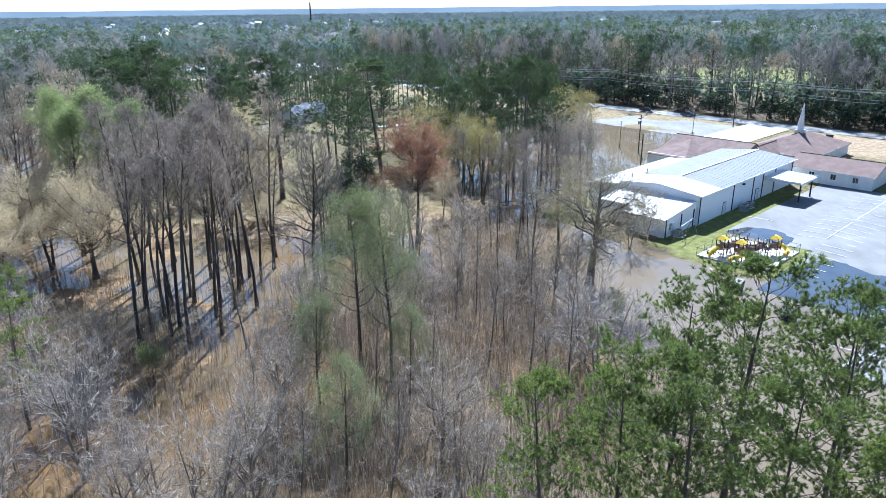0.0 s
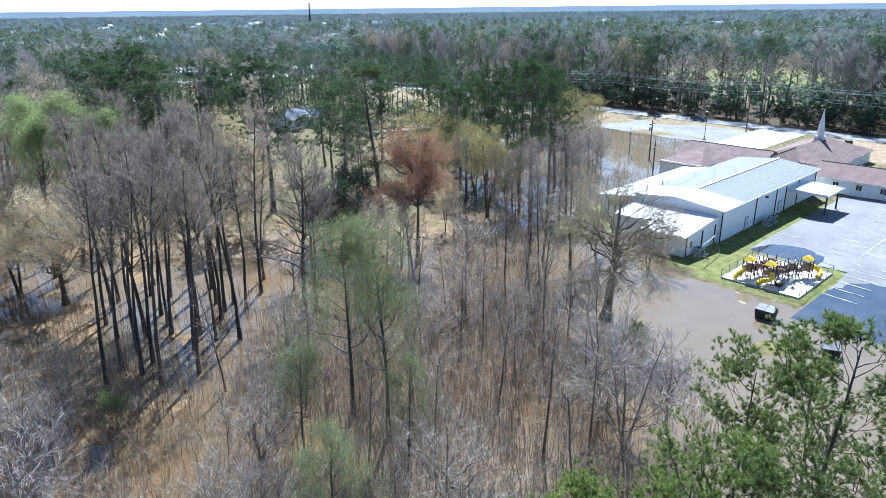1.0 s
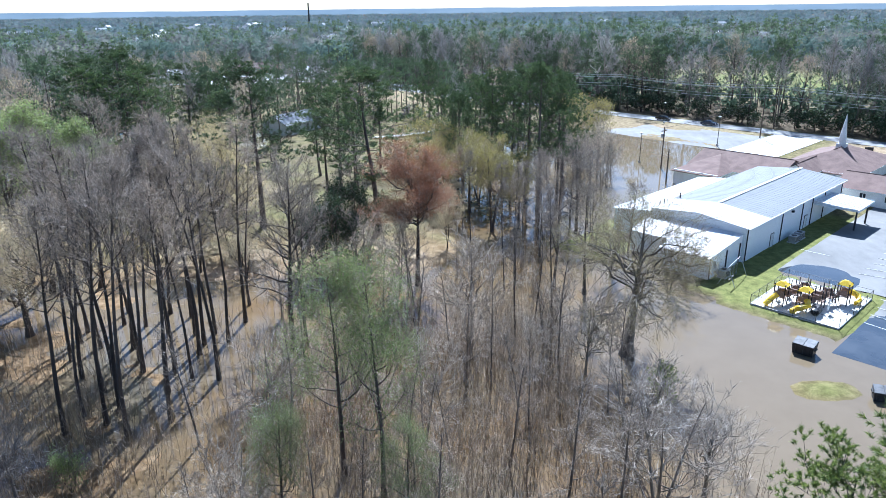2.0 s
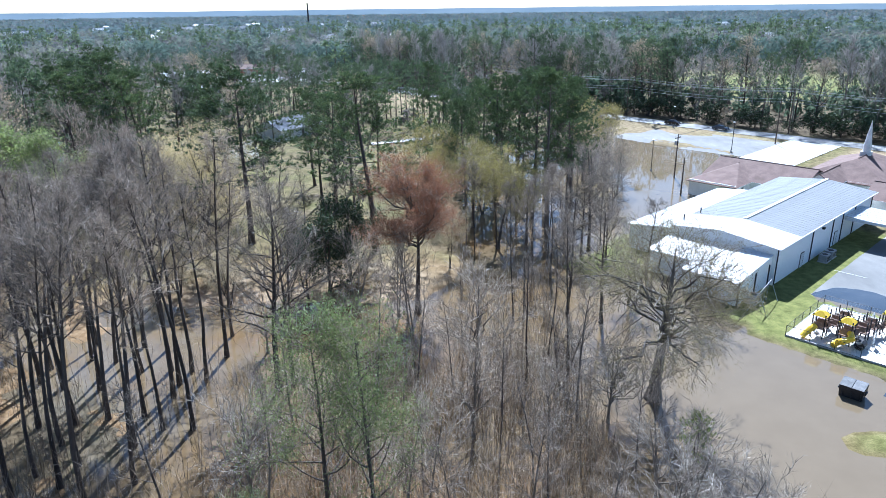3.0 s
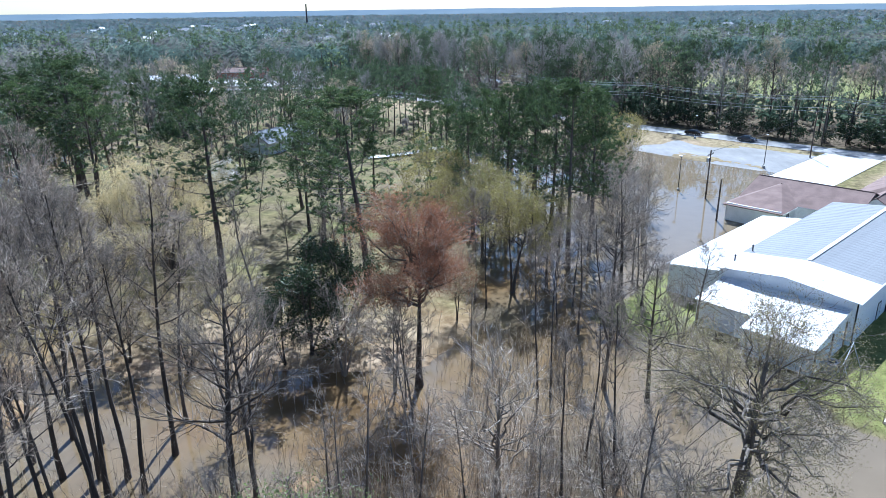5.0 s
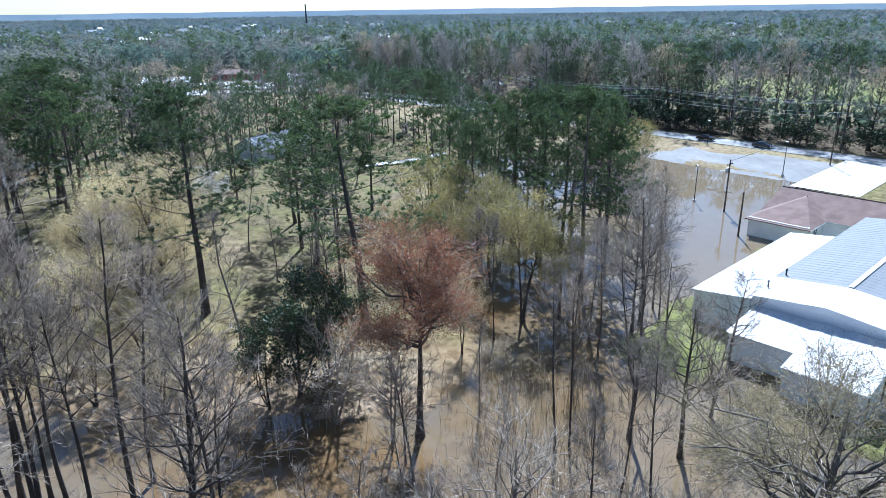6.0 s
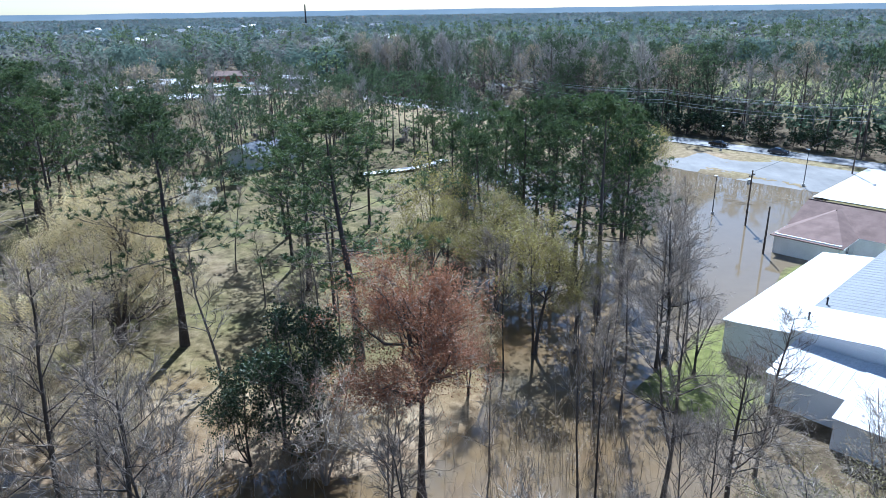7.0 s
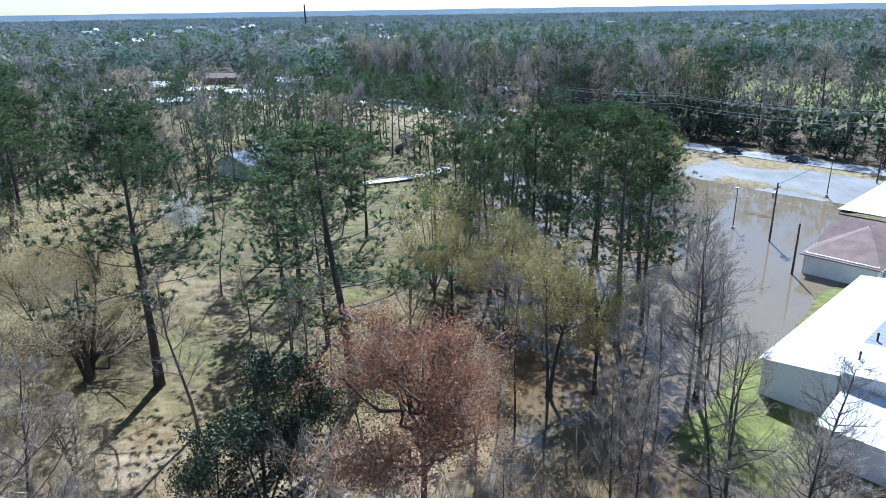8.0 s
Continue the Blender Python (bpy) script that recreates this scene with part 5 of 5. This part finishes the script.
def plant(kind, x, y, h=None, turn=0.0, wide=1.0, variant=0, group="", lean=0.0):
    height, trunk, crown, extra = KINDS[kind][variant % len(KINDS[kind])]
    name, label, category = WORDS[kind]
    k = (h or height) / height
    m = pose(x, y, min(hz(x, y), 0.6), 0, lean, turn) @ Matrix.Diagonal((k * wide, k * wide, k, 1))
    t0 = thing(name, m, label, category, group)
    part("trunk", trunk, None, t0)
    part("crown", crown, None, t0)
    if extra:
        part("twig_spray", extra, None, t0)
    TAKEN.append((x, y))


def plant_rows(kind, rows, group=""):
    for i, row in enumerate(rows):
        x, y, h = row[:3]
        plant(kind, x, y, h, (x * 37 + y * 91) % 360, row[3] if len(row) > 3 else 1.0, i, group, row[4] if len(row) > 4 else 0.0)


# single trees that stand out
plant_rows("pine", [(-13.1, 115.1, 25.5, 1.6), (-32.5, 117.9, 26.0, 1.5), (-72, 160, 25, 1.6), (-78, 167.5, 26, 1.7), (-70.5, 167, 22, 1.5), (-82, 161, 24, 1.6), (-51.5, 159.5, 17, 1.4), (-22.3, 133.1, 21, 1.5), (-21.6, 147.5, 16, 1.2), (-26, 141, 18, 1.3), (-17.5, 126, 17, 1.2), (-30, 154, 19, 1.3), (-18, 162, 17, 1.3), (-66, 152, 22, 1.4), (-62, 166, 22, 1.4), (-76, 150, 23, 1.4), (-56, 172, 20, 1.3)], "pines on the lawn")
plant_rows("pine", [(13.6, 127.2, 25.5, 1.25), (12.0, 136, 24.5, 1.2), (6.0, 145.1, 22.5, 1.25), (20.5, 145.0, 21.5, 1.25), (-0.5, 156.3, 17), (13.3, 168, 20), (17.5, 132, 23), (8.5, 152, 22), (16, 152, 23), (22, 158, 21), (3, 163, 20), (-9.0, 213, 19.5), (0.5, 141, 19, 1.2), (-3.5, 152, 19, 1.2), (3.5, 151, 20, 1.2), (9.5, 140, 21, 1.2), (-7, 160, 18, 1.2)], "pines behind the pond")
plant_rows("pine_near", [(18.5, 32.5, 20.6, 1.2), (15.5, 34.5, 17.5), (9.2, 24.5, 18.5), (5.6, 25, 17), (12.5, 23, 19), (22.0, 26, 19.5, 1.1), (25.5, 33, 18.5), (16.5, 22, 18.5), (12.6, 28, 16.5), (21.5, 38, 15), (24, 22, 18.5), (20, 19.5, 17.5), (-36.5, 44.5, 14.5)], "green pines beside the lot")
plant("big_oak", 17.25, 75.3, 18.7, 40)
plant("red", -5.6, 93.9, 20.0, 190, 1.12)
plant("dark_evergreen", -17.3, 100.0, 11.5, 0, 1.1)
plant("dark_evergreen", -15.0, 103.0, 10.5, 100, 0.9, 1)
plant("dark_evergreen", -19.6, 98.0, 8.5, 210, 0.9, 1)
plant_rows("yellow", [(1.6, 127.5, 15.5, 1.25), (5.0, 116.9, 16.2, 1.2), (9.5, 117.2, 14, 1.1), (3.4, 135, 13, 1.2), (-4.3, 133.5, 12.5, 1.3)], "yellowing trees round the pond")
plant_rows("olive_shrub", [(-6.5, 139.6, 14.5), (-2.5, 146, 12), (-9, 131, 10), (-44, 100, 8), (-50, 112, 8)], "olive shrubs")
plant("live_oak", -40.0, 119.0, 12.8, 20, 1.1)
plant("live_oak", -46.0, 113.5, 10.2, 130, 0.95)
plant_rows("gold", [(-44.5, 134.4, 16, 1.3), (-49, 137, 14.5, 1.2), (-51, 129, 12.5), (-39, 128, 10)], "golden trees")
plant_rows("amber", [(-62, 108, 12), (-41, 104.5, 9), (-53, 101, 10), (-36, 98.5, 8.5), (-31, 101, 6), (-33.5, 104.5, 7.5), (-29, 96.5, 7)], "amber trees")
plant_rows("tan", [(-48.5, 79.5, 15.6, 1.1), (-56.5, 83, 16, 1.1), (-58, 74, 13.5, 1.0), (-2, 108.5, 10, 0.6)], "tan trees")
plant("white", -45.9, 159.6, 9.5)
plant("shrub_green", -51.7, 187.8, 3.4, 0, 1.5)
plant("shrub_green", -48.5, 189, 2.6, 80, 1.4, 1)
plant_rows("slender", [(-19.5, 119.5, 9.5, 1.3), (-17.0, 113.2, 12, 1.3), (-15.6, 117.5, 11, 1.2), (-20.5, 116, 8, 1.4), (-11.5, 109, 9, 1.3), (-25.8, 110.1, 14.9, 1.2), (-33.7, 139.8, 12.7), (-20.5, 122, 11), (-26.5, 128, 10)], "thin trees on the lawn")
plant_rows("broad", [(-17.9, 76.4, 19.9), (-16.6, 77.2, 19, 0.7), (15.6, 91.2, 14.5), (12.1, 93.8, 17.2, 0.75), (17.1, 114.1, 13, 0.9), (20.3, 112.3, 9), (24, 104, 11)], "broad bare trees")
plant_rows("green", [(-9.1, 55.6, 17.2, 1.0), (-5.6, 52.3, 17.6, 0.95), (-7.5, 36.8, 10.6, 1.1), (-12, 49, 11), (-3.5, 47, 10)], "hazy green trees")
plant_rows("tall_green", [(-53.0, 91.7, 23.3, 1.2), (-57.5, 95, 22.5, 1.2), (-61, 100, 22, 1.2), (-51, 97, 21.5, 1.1), (-47.5, 93.5, 21, 1.1), (-55, 88.5, 21, 1.1)], "leafing swamp trees")
plant_rows("pale", [(-0.4, 39.9, 11.7), (-28.0, 37.9, 12.4, 1.2), (13.9, 51.0, 11.8, 1.35), (18, 53.5, 9, 1.2), (-20, 33, 9), (-38, 42, 10, 1.1), (26.2, 91.3, 10.5), (30, 97, 9), (20, 97, 11), (-3, 60, 11), (-21, 84, 9)], "pale bare trees")
plant_rows("tall", [(-34.6, 70.8, 25), (-32.9, 80.1, 23), (-23.8, 70, 23.2), (-26, 87.9, 19.5), (-39.1, 82.4, 21), (-36.4, 81.9, 21.5), (-29.8, 80.1, 25), (-27.7, 80.1, 23), (-27.6, 75.2, 24), (-42.4, 80.5, 23)], "tall swamp trees")
plant_rows("tall", [(10.1, 80.1, 17, 0.8), (5.8, 78.1, 13.5), (0.2, 114.6, 14, 0.8), (5.6, 91.8, 17, 0.7), (6.8, 92.2, 16.4, 0.7), (8.5, 83, 15, 0.8), (1.5, 112, 15, 0.7), (11.5, 105, 16)], "dark trunks in the floodwater")
plant("fresh_shrub", -29.3, 53.2, 2.8, 0, 0.8)
plant("pine_young", 18.3, 66.8, 3.4)
plant("pine_young", 19.2, 68.4, 2.6, 120)


def blocked(x, y, gap):
    a, b = ab_of(x, y)
    if -36 < a < 114.5 and -90 < b < 23.5:
        return True
    if 66 < a < 114.5 and b < 320:
        return True
    if 30 < a <= 66 and b < 50 and x > 36:
        return True
    if x > 33 and y < 150:
        return True
    for hx, hy, r0, la, lb, *_ in HOUSES:
        if math.hypot(x - hx - la * 0.4, y - hy - lb * 0.4) < la * 0.75:
            return True
    return any((x - p) ** 2 + (y - q) ** 2 < gap * gap for p, q in TAKEN)


def scatter(seed, count, x0, x1, y0, y1, kinds, h0, h1, gap=2.0, where=None, group=""):
    r = random.Random(seed)
    done = tries = 0
    while done < count and tries < count * 12:
        tries += 1
        x, y = r.uniform(x0, x1), r.uniform(y0, y1)
        if blocked(x, y, gap) or (where and not where(x, y)):
            continue
        k = r.choice(kinds)
        plant(k, x, y, r.uniform(h0, h1) * (0.85 if k == "tall_green" else 1), r.uniform(0, 360), r.uniform(0.85, 1.15), r.randrange(8), group, r.uniform(-2, 2))
        done += 1


scatter(1, 26, -88, -22, 60, 100, ["tall"], 19, 24.5, 2.3, lambda x, y: (y < 87 and x > -0.52 * (y + 5)) if x > -45 else (y > 103), "tall swamp trees")
scatter(2, 40, -125, -62, 90, 140, ["tall", "broad", "tall", "bud"], 17, 23, 2.6, None, "tall swamp trees")
scatter(3, 26, -52, -10, 22, 62, ["pale", "slender", "pale"], 7, 11.5, 2.4, None, "pale bare trees")
scatter(4, 46, -16, 22, 28, 98, ["slender", "slender", "pale"], 8, 13.5, 2.0, lambda x, y: x < 14 or y > 84, "slender trees in the swamp")
scatter(5, 5, 6, 26, 98, 122, ["tall", "slender", "broad"], 12, 16, 2.0, lambda x, y: x > 6 + (y - 98) * 0.4, "dark trunks in the floodwater")
scatter(6, 24, 21, 37, 132, 196, ["pale", "slender", "bud", "olive_shrub"], 9, 13, 1.8, lambda x, y: x < 28 + (y - 112) * 0.11, "bare trees along the flooded lot")
scatter(7, 50, -130, -56, 135, 215, ["pine_far", "pine_far", "pine_far", "bare_far", "bud"], 17, 24, 2.4, lambda x, y: wave(x, y, 1.2, 3.0) > -0.15, "trees beyond the lawn")
scatter(8, 44, -62, 22, 160, 225, ["pine_far", "pine_far", "pine_far", "bare_far", "bud"], 13, 19, 3.2, lambda x, y: not (-42 < x < -2 and y < 196) and not (-28 < x < -6 and y < 222) and wave(x, y, 1.3, 1.0) > -0.1, "pines of the neighbourhood")
scatter(9, 45, -60, 40, 215, 290, ["pine_far", "pine_far", "pine_far", "bare_far"], 14, 19, 4.0, lambda x, y: ab_of(x, y)[0] < 98 and wave(x, y, 1.1, 8.0) > -0.05, "pines of the neighbourhood")


def clearing(x, y):
    """Open yards and streets of the neighbourhood."""
    return ((((x + 125) / 62) ** 2 + ((y - 352) / 60) ** 2) < 1) | ((((x - 8) / 24) ** 2 + ((y - 312) / 24) ** 2) < 1)


def grove(name, seed, count, spot, kinds, h0, h1, gap, label):
    """Many alike trees that nobody could count, in one mesh."""
    r = random.Random(seed)
    done, mats, vs, fs, mi, k, cells = 0, [], [], [], [], 0, set()
    for _ in range(count * 12):
        if done >= count:
            break
        x, y = spot(r)
        a, b = ab_of(x, y)
        cell = (round(x / gap), round(y / gap))
        if a < 180 and a > 116 and 35 < b < 90 and r.random() < 0.45:
            continue
        if cell in cells or clearing(x, y) or ((a - 225) / 78) ** 2 + ((b - 92) / 62) ** 2 < 1 or blocked(x, y, gap * 0.7):
            continue
        cells.add(cell)
        done += 1
        kind = r.choice(kinds)
        height, trunk, crown, _ = KINDS[kind][r.randrange(8) % len(KINDS[kind])]
        s, w0, az = r.uniform(h0, h1) / height, r.uniform(0.85, 1.2), r.uniform(0, 6.28)
        for me in (trunk, crown):
            v = np.empty(len(me.vertices) * 3, np.float32)
            me.vertices.foreach_get("co", v)
            v = v.reshape(-1, 3) * (s * w0, s * w0, s)
            v = np.stack([v[:, 0] * math.cos(az) - v[:, 1] * math.sin(az) + x, v[:, 0] * math.sin(az) + v[:, 1] * math.cos(az) + y, v[:, 2] + min(hz(x, y), 0.6)], -1)
            vs += v.tolist()
            mat = me.materials[0]
            if mat not in mats:
                mats.append(mat)
            fs += [tuple(i + k for i in q.vertices) for q in me.polygons]
            mi += [mats.index(mat)] * len(me.polygons)
            k = len(vs)
    me = bpy.data.meshes.new(name)
    me.from_pydata(vs, [], fs)
    for mat in mats:
        me.materials.append(mat)
    me.polygons.foreach_set("material_index", mi)
    tagged(new(name, me), label, "woods", kind="stuff")


def road_side(seed, count, a0, a1, b0, b1, kinds, h0, h1, gap):
    r = random.Random(seed)
    done = tries = 0
    while done < count and tries < count * 10:
        tries += 1
        a, b = r.uniform(a0, a1), r.uniform(b0, b1)
        x, y = xy(a, b)
        if ((a - 225) / 78) ** 2 + ((b - 92) / 62) ** 2 < 1 or any((x - p) ** 2 + (y - q) ** 2 < gap * gap for p, q in TAKEN[-500:]):
            continue
        plant(r.choice(kinds), x, y, r.uniform(h0, h1), r.uniform(0, 360), r.uniform(0.85, 1.15), r.randrange(8), "woods across the road", r.uniform(-2, 2))
        done += 1


road_side(10, 110, 116, 130, -70, 250, ["pine_far", "bare_far", "bare_far", "pine_far", "bud"], 17, 25, 2.2)
grove("roadside_woods", 11, 270, lambda r: xy(r.uniform(128, 175), r.uniform(-90, 270)), ["pine_far", "pine_far", "bare_far"], 17, 24, 3.0, "dense tall pines and bare trees across the road")
grove("neighbourhood_woods", 12, 120, lambda r: (r.uniform(-190, 45), r.uniform(225, 360)), ["pine_far", "pine_far", "bare_far"], 14, 20, 5.0, "scattered pines and bare trees among houses")
grove("west_woods", 13, 120, lambda r: (r.uniform(-230, -95), r.uniform(95, 260)), ["pine_far", "bare_far", "bare_far"], 16, 22, 5.0, "mixed woods west of the swamp")
r9 = random.Random(77)
for i in range(60):
    x, y = xy(r9.uniform(114.5, 119), -60 + i * 4.4 + r9.uniform(-2, 2))
    plant("shrub_green", x, y, r9.uniform(2.5, 5), r9.uniform(0, 360), 1.3, i, "hedge under the woods")


# brush: thin upright stems standing in the floodwater
def brush():
    r = R(900)
    g0 = Geo()
    n = 22000
    x, y = r.uniform(-60, 22, n), r.uniform(24, 104, n)
    x[15000:], y[15000:] = r.uniform(-16, 14, 7000), r.uniform(34, 86, 7000)
    dens = 0.45 + 0.55 * wave(x, y, 1.3, 2.0)
    ok = (r.random(n) < np.clip(0.3 + dens, 0, 1)) & ~((x > 12) & (y > 60) & (y < 88)) & ~((x < -22) & (y > 64) & (r.random(n) < 0.5)) & ~((y > 78) & ((x < -1) | (x > 11)) & (r.random(n) < 0.8))
    x, y = x[ok], y[ok]
    n = len(x)
    z = np.minimum(land(x, y), 0.1)
    h = r.uniform(1.2, 5.2, n) * (0.6 + 0.8 * r.random(n))
    p = np.stack([x, y, z - 0.1], -1)
    d = unit(np.stack([r.normal(size=n) * 0.14, r.normal(size=n) * 0.14, np.ones(n)], -1))
    g0.blades(p, d, h, 0.05, r)
    g0.blades(p, d, h * 0.97, 0.05, r)
    for k in range(9):
        f = r.uniform(0.3, 0.95, n)
        q = p + (d.T * h * f).T
        dd = unit(d * 0.7 + r.normal(size=(n, 3)) * 0.6)
        g0.blades(q, dd, h * r.uniform(0.12, 0.34, n), 0.026, r)
    tagged(new("brush", g0.mesh("brush", M_REED)), "dense thin leafless saplings rising from floodwater", "brush", kind="stuff")


brush()


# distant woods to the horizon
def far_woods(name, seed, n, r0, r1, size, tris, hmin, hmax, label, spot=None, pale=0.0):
    """Countless far crowns in one mesh: a ring sector to the horizon, or the places that spot gives. pale: share of
    blue-grey haze painted into the crowns' colours.
    """
    r = R(seed)
    ang = r.uniform(-0.72, 0.72, n)
    dist = np.sqrt(r.uniform(r0 * r0, r1 * r1, n)) if r1 / r0 < 3 else r0 * (r1 / r0) ** r.random(n)
    x, y = dist * np.sin(ang), dist * np.cos(ang)
    a, b = ab_of(x, y)
    ok = ~((a > 98) & (a < 116)) & ~((((a - 225) / 80) ** 2 + ((b - 92) / 65) ** 2) < 1)
    ok &= ~(clearing(x, y))
    ok &= (wave(x, y, 0.12, 4.0) + 0.5 * wave(x, y, 0.4, 1.0) > -0.85)
    ok &= ~((a > 114) & (a < 172) & (b > -80) & (b < 260)) & ~((y < 345) & (x > -165) & (a < 100))
    # open ground on the near side of each building of the town
    for p, q, la in TOWN if not spot else ():
        away = math.hypot(p, q)
        u, v = (x * p + y * q) / away - away, (x * q - y * p) / away
        ok &= ~((u < la * 0.7) & (u > -110) & (np.abs(v) < la * 0.75))
    x, y = x[ok], y[ok]
    if spot:
        x, y = spot(r)
    n = len(x)
    h = r.uniform(hmin, hmax, n)
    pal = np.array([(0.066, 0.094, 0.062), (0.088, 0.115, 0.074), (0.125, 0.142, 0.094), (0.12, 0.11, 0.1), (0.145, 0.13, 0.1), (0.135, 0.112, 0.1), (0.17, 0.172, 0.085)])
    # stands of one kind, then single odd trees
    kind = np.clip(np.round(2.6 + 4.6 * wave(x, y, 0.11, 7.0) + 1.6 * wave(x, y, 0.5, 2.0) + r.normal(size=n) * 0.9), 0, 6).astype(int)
    # fade the palette to haze blue: distance is painted into the colour
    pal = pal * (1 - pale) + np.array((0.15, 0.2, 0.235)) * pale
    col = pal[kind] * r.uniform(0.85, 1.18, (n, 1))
    pine = kind < 2
    c = np.repeat(np.stack([x, y, h * np.where(pine, 0.7, 0.6)], -1), tris, 0)
    off = unit(r.normal(size=(len(c), 3)) + np.array((0, 0, 0.35)))
    wide = h * r.uniform(0.17, 0.3, n)
    rad = np.repeat(np.stack([wide, wide, h * np.where(pine, 0.3, 0.38)], -1), tris, 0)
    c = c + off * rad * r.uniform(0.7, 1.05, (len(c), 1))
    # each leaf patch lies roughly along the crown's surface
    side = unit(np.cross(off, r.normal(size=c.shape)))
    across = np.cross(off, side)
    corners = []
    for k in range(3):
        t = 2.094 * k + r.uniform(-0.4, 0.4, len(c))
        reach = size * r.uniform(0.6, 1.15, len(c))
        corners.append(c + (side.T * np.cos(t) * reach).T + (across.T * np.sin(t) * reach).T + (off.T * r.normal(size=len(c)) * size * 0.3).T)
    vs = np.stack(corners, 1).reshape(-1, 3)
    me = bpy.data.meshes.new(name)
    me.from_pydata(vs.tolist(), [], np.arange(len(vs)).reshape(-1, 3).tolist())
    rgba = np.ones((len(vs), 4), np.float32)
    rgba[:, :3] = np.repeat(np.repeat(col, tris, 0), 3, 0)
    att = me.color_attributes.new("tint", "FLOAT_COLOR", "POINT")
    att.data.foreach_set("color", rgba.reshape(-1))
    me.materials.append(M_FAR)
    tagged(new(name, me), label, "woods", kind="stuff")


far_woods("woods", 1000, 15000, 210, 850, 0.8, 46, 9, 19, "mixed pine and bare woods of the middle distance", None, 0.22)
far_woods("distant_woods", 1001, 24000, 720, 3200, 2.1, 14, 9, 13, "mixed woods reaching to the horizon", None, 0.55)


def tall_stand(name, seed, n, tris, label):
    """Pines that stand out above the middle distance, in patches: thin trunks with ragged tops."""
    r = R(seed)
    ang, dist = r.uniform(-0.62, 0.62, n), np.sqrt(r.uniform(280.0 ** 2, 900.0 ** 2, n))
    x, y = dist * np.sin(ang), dist * np.cos(ang)
    a, b = ab_of(x, y)
    ok = (wave(x, y, 0.17, 11.0) + 0.4 * wave(x, y, 0.7, 5.0) > 0.05) & ~clearing(x, y) & ~((((a - 225) / 80) ** 2 + ((b - 92) / 65) ** 2) < 1)
    ok &= ~((a > 98) & (a < 172) & (b < 262)) & ~((y < 320) & (a < 100))
    x, y = x[ok], y[ok]
    n = len(x)
    h = r.uniform(17, 25, n)
    wood, green = Geo(), Geo()
    foot, up = np.stack([x, y, np.zeros(n)], -1), np.tile((0.0, 0.0, 1.0), (n, 1))
    for _ in range(2):
        wood.blades(foot, unit(up + r.normal(size=up.shape) * 0.01), h, 0.6, r)
    clumps = 9
    f = r.uniform(0.5, 0.98, (n, clumps))
    wide = (3.6 - 3.0 * np.abs(f - 0.68) / 0.32) * r.uniform(0.3, 1.0, f.shape)
    az = r.uniform(0, 6.283, f.shape)
    c = np.stack([x[:, None] + wide * np.cos(az), y[:, None] + wide * np.sin(az), h[:, None] * f], -1).reshape(-1, 3)
    c = np.repeat(c, tris, 0) + r.normal(size=(n * clumps * tris, 3)) * (0.85, 0.85, 0.45)
    green.leaves(c, r.uniform(0.6, 1.1, len(c)), r)
    ob = new(name, wood.mesh(name, M_BARK_P))
    tagged(ob, label, "woods", kind="stuff")
    part("crown", green, M_NEEDLE_HAZE, ob)


tall_stand("pine_stands", 1010, 1500, 9, "tall pines standing above the mixed woods")


def belt(a0, a1, b0, b1, n):
    def spot(r):
        a, b = r.uniform(a0, a1, n), r.uniform(b0, b1, n)
        k = (b < 40) | (b > 85) | (r.random(n) < 0.45)
        a, b = a[k], b[k]
        return HX + (a - b) * S2, HY + (a + b) * S2
    return spot


far_woods("understorey", 1002, 0, 100, 200, 0.75, 30, 4, 12, "tangled brush and small trees under the roadside woods", belt(116, 165, -90, 262, 1500))
def garden_spots(r):
    p = np.stack([r.uniform(-190, 30, 900), r.uniform(178, 420, 900)], -1)
    keep = [not blocked(x, y, 1.5) and (y > 222 or x < -58 or (x > -2 and y < 196)) and abs(wave(x, y, 1.1, 6.0)) > 0.15 for x, y in p]
    p = p[np.array(keep)]
    return p[:, 0], p[:, 1]


far_woods("garden_bushes", 1003, 0, 100, 200, 0.6, 26, 2.5, 7, "bushes and small trees among the houses", garden_spots)

# chimney stack on the skyline
stack = thing("chimney_stack", pose(-310, 1480, 0), "slim dark chimney stack on the horizon", "chimney")
part("shaft", Geo().tube([(0, 0, 0), (0, 0, 44)], [1.9, 1.3], 10), M_DARK, stack)
part("rim", Geo().tube([(0, 0, 44), (0, 0, 44.8)], [1.6, 1.6], 10), M_DARK, stack)


# a plain band of country at the skyline, self-lit, its haze blue painted in
def backdrop():
    m = bpy.data.materials.new("skyline_haze")
    m.use_nodes = True
    n, l = m.node_tree.nodes, m.node_tree.links
    n.remove(n["Principled BSDF"])
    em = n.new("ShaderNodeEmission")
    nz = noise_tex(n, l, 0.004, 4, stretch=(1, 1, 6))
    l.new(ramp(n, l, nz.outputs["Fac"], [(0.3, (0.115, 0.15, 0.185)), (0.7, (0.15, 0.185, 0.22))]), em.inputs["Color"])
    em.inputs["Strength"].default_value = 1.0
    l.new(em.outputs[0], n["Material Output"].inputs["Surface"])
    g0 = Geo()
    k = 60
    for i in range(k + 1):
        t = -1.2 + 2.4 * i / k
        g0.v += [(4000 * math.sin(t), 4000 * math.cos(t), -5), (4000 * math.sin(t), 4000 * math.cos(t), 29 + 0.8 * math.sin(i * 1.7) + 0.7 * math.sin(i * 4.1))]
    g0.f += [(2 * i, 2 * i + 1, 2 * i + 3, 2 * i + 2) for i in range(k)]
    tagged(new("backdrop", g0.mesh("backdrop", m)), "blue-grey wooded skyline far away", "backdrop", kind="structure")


backdrop()
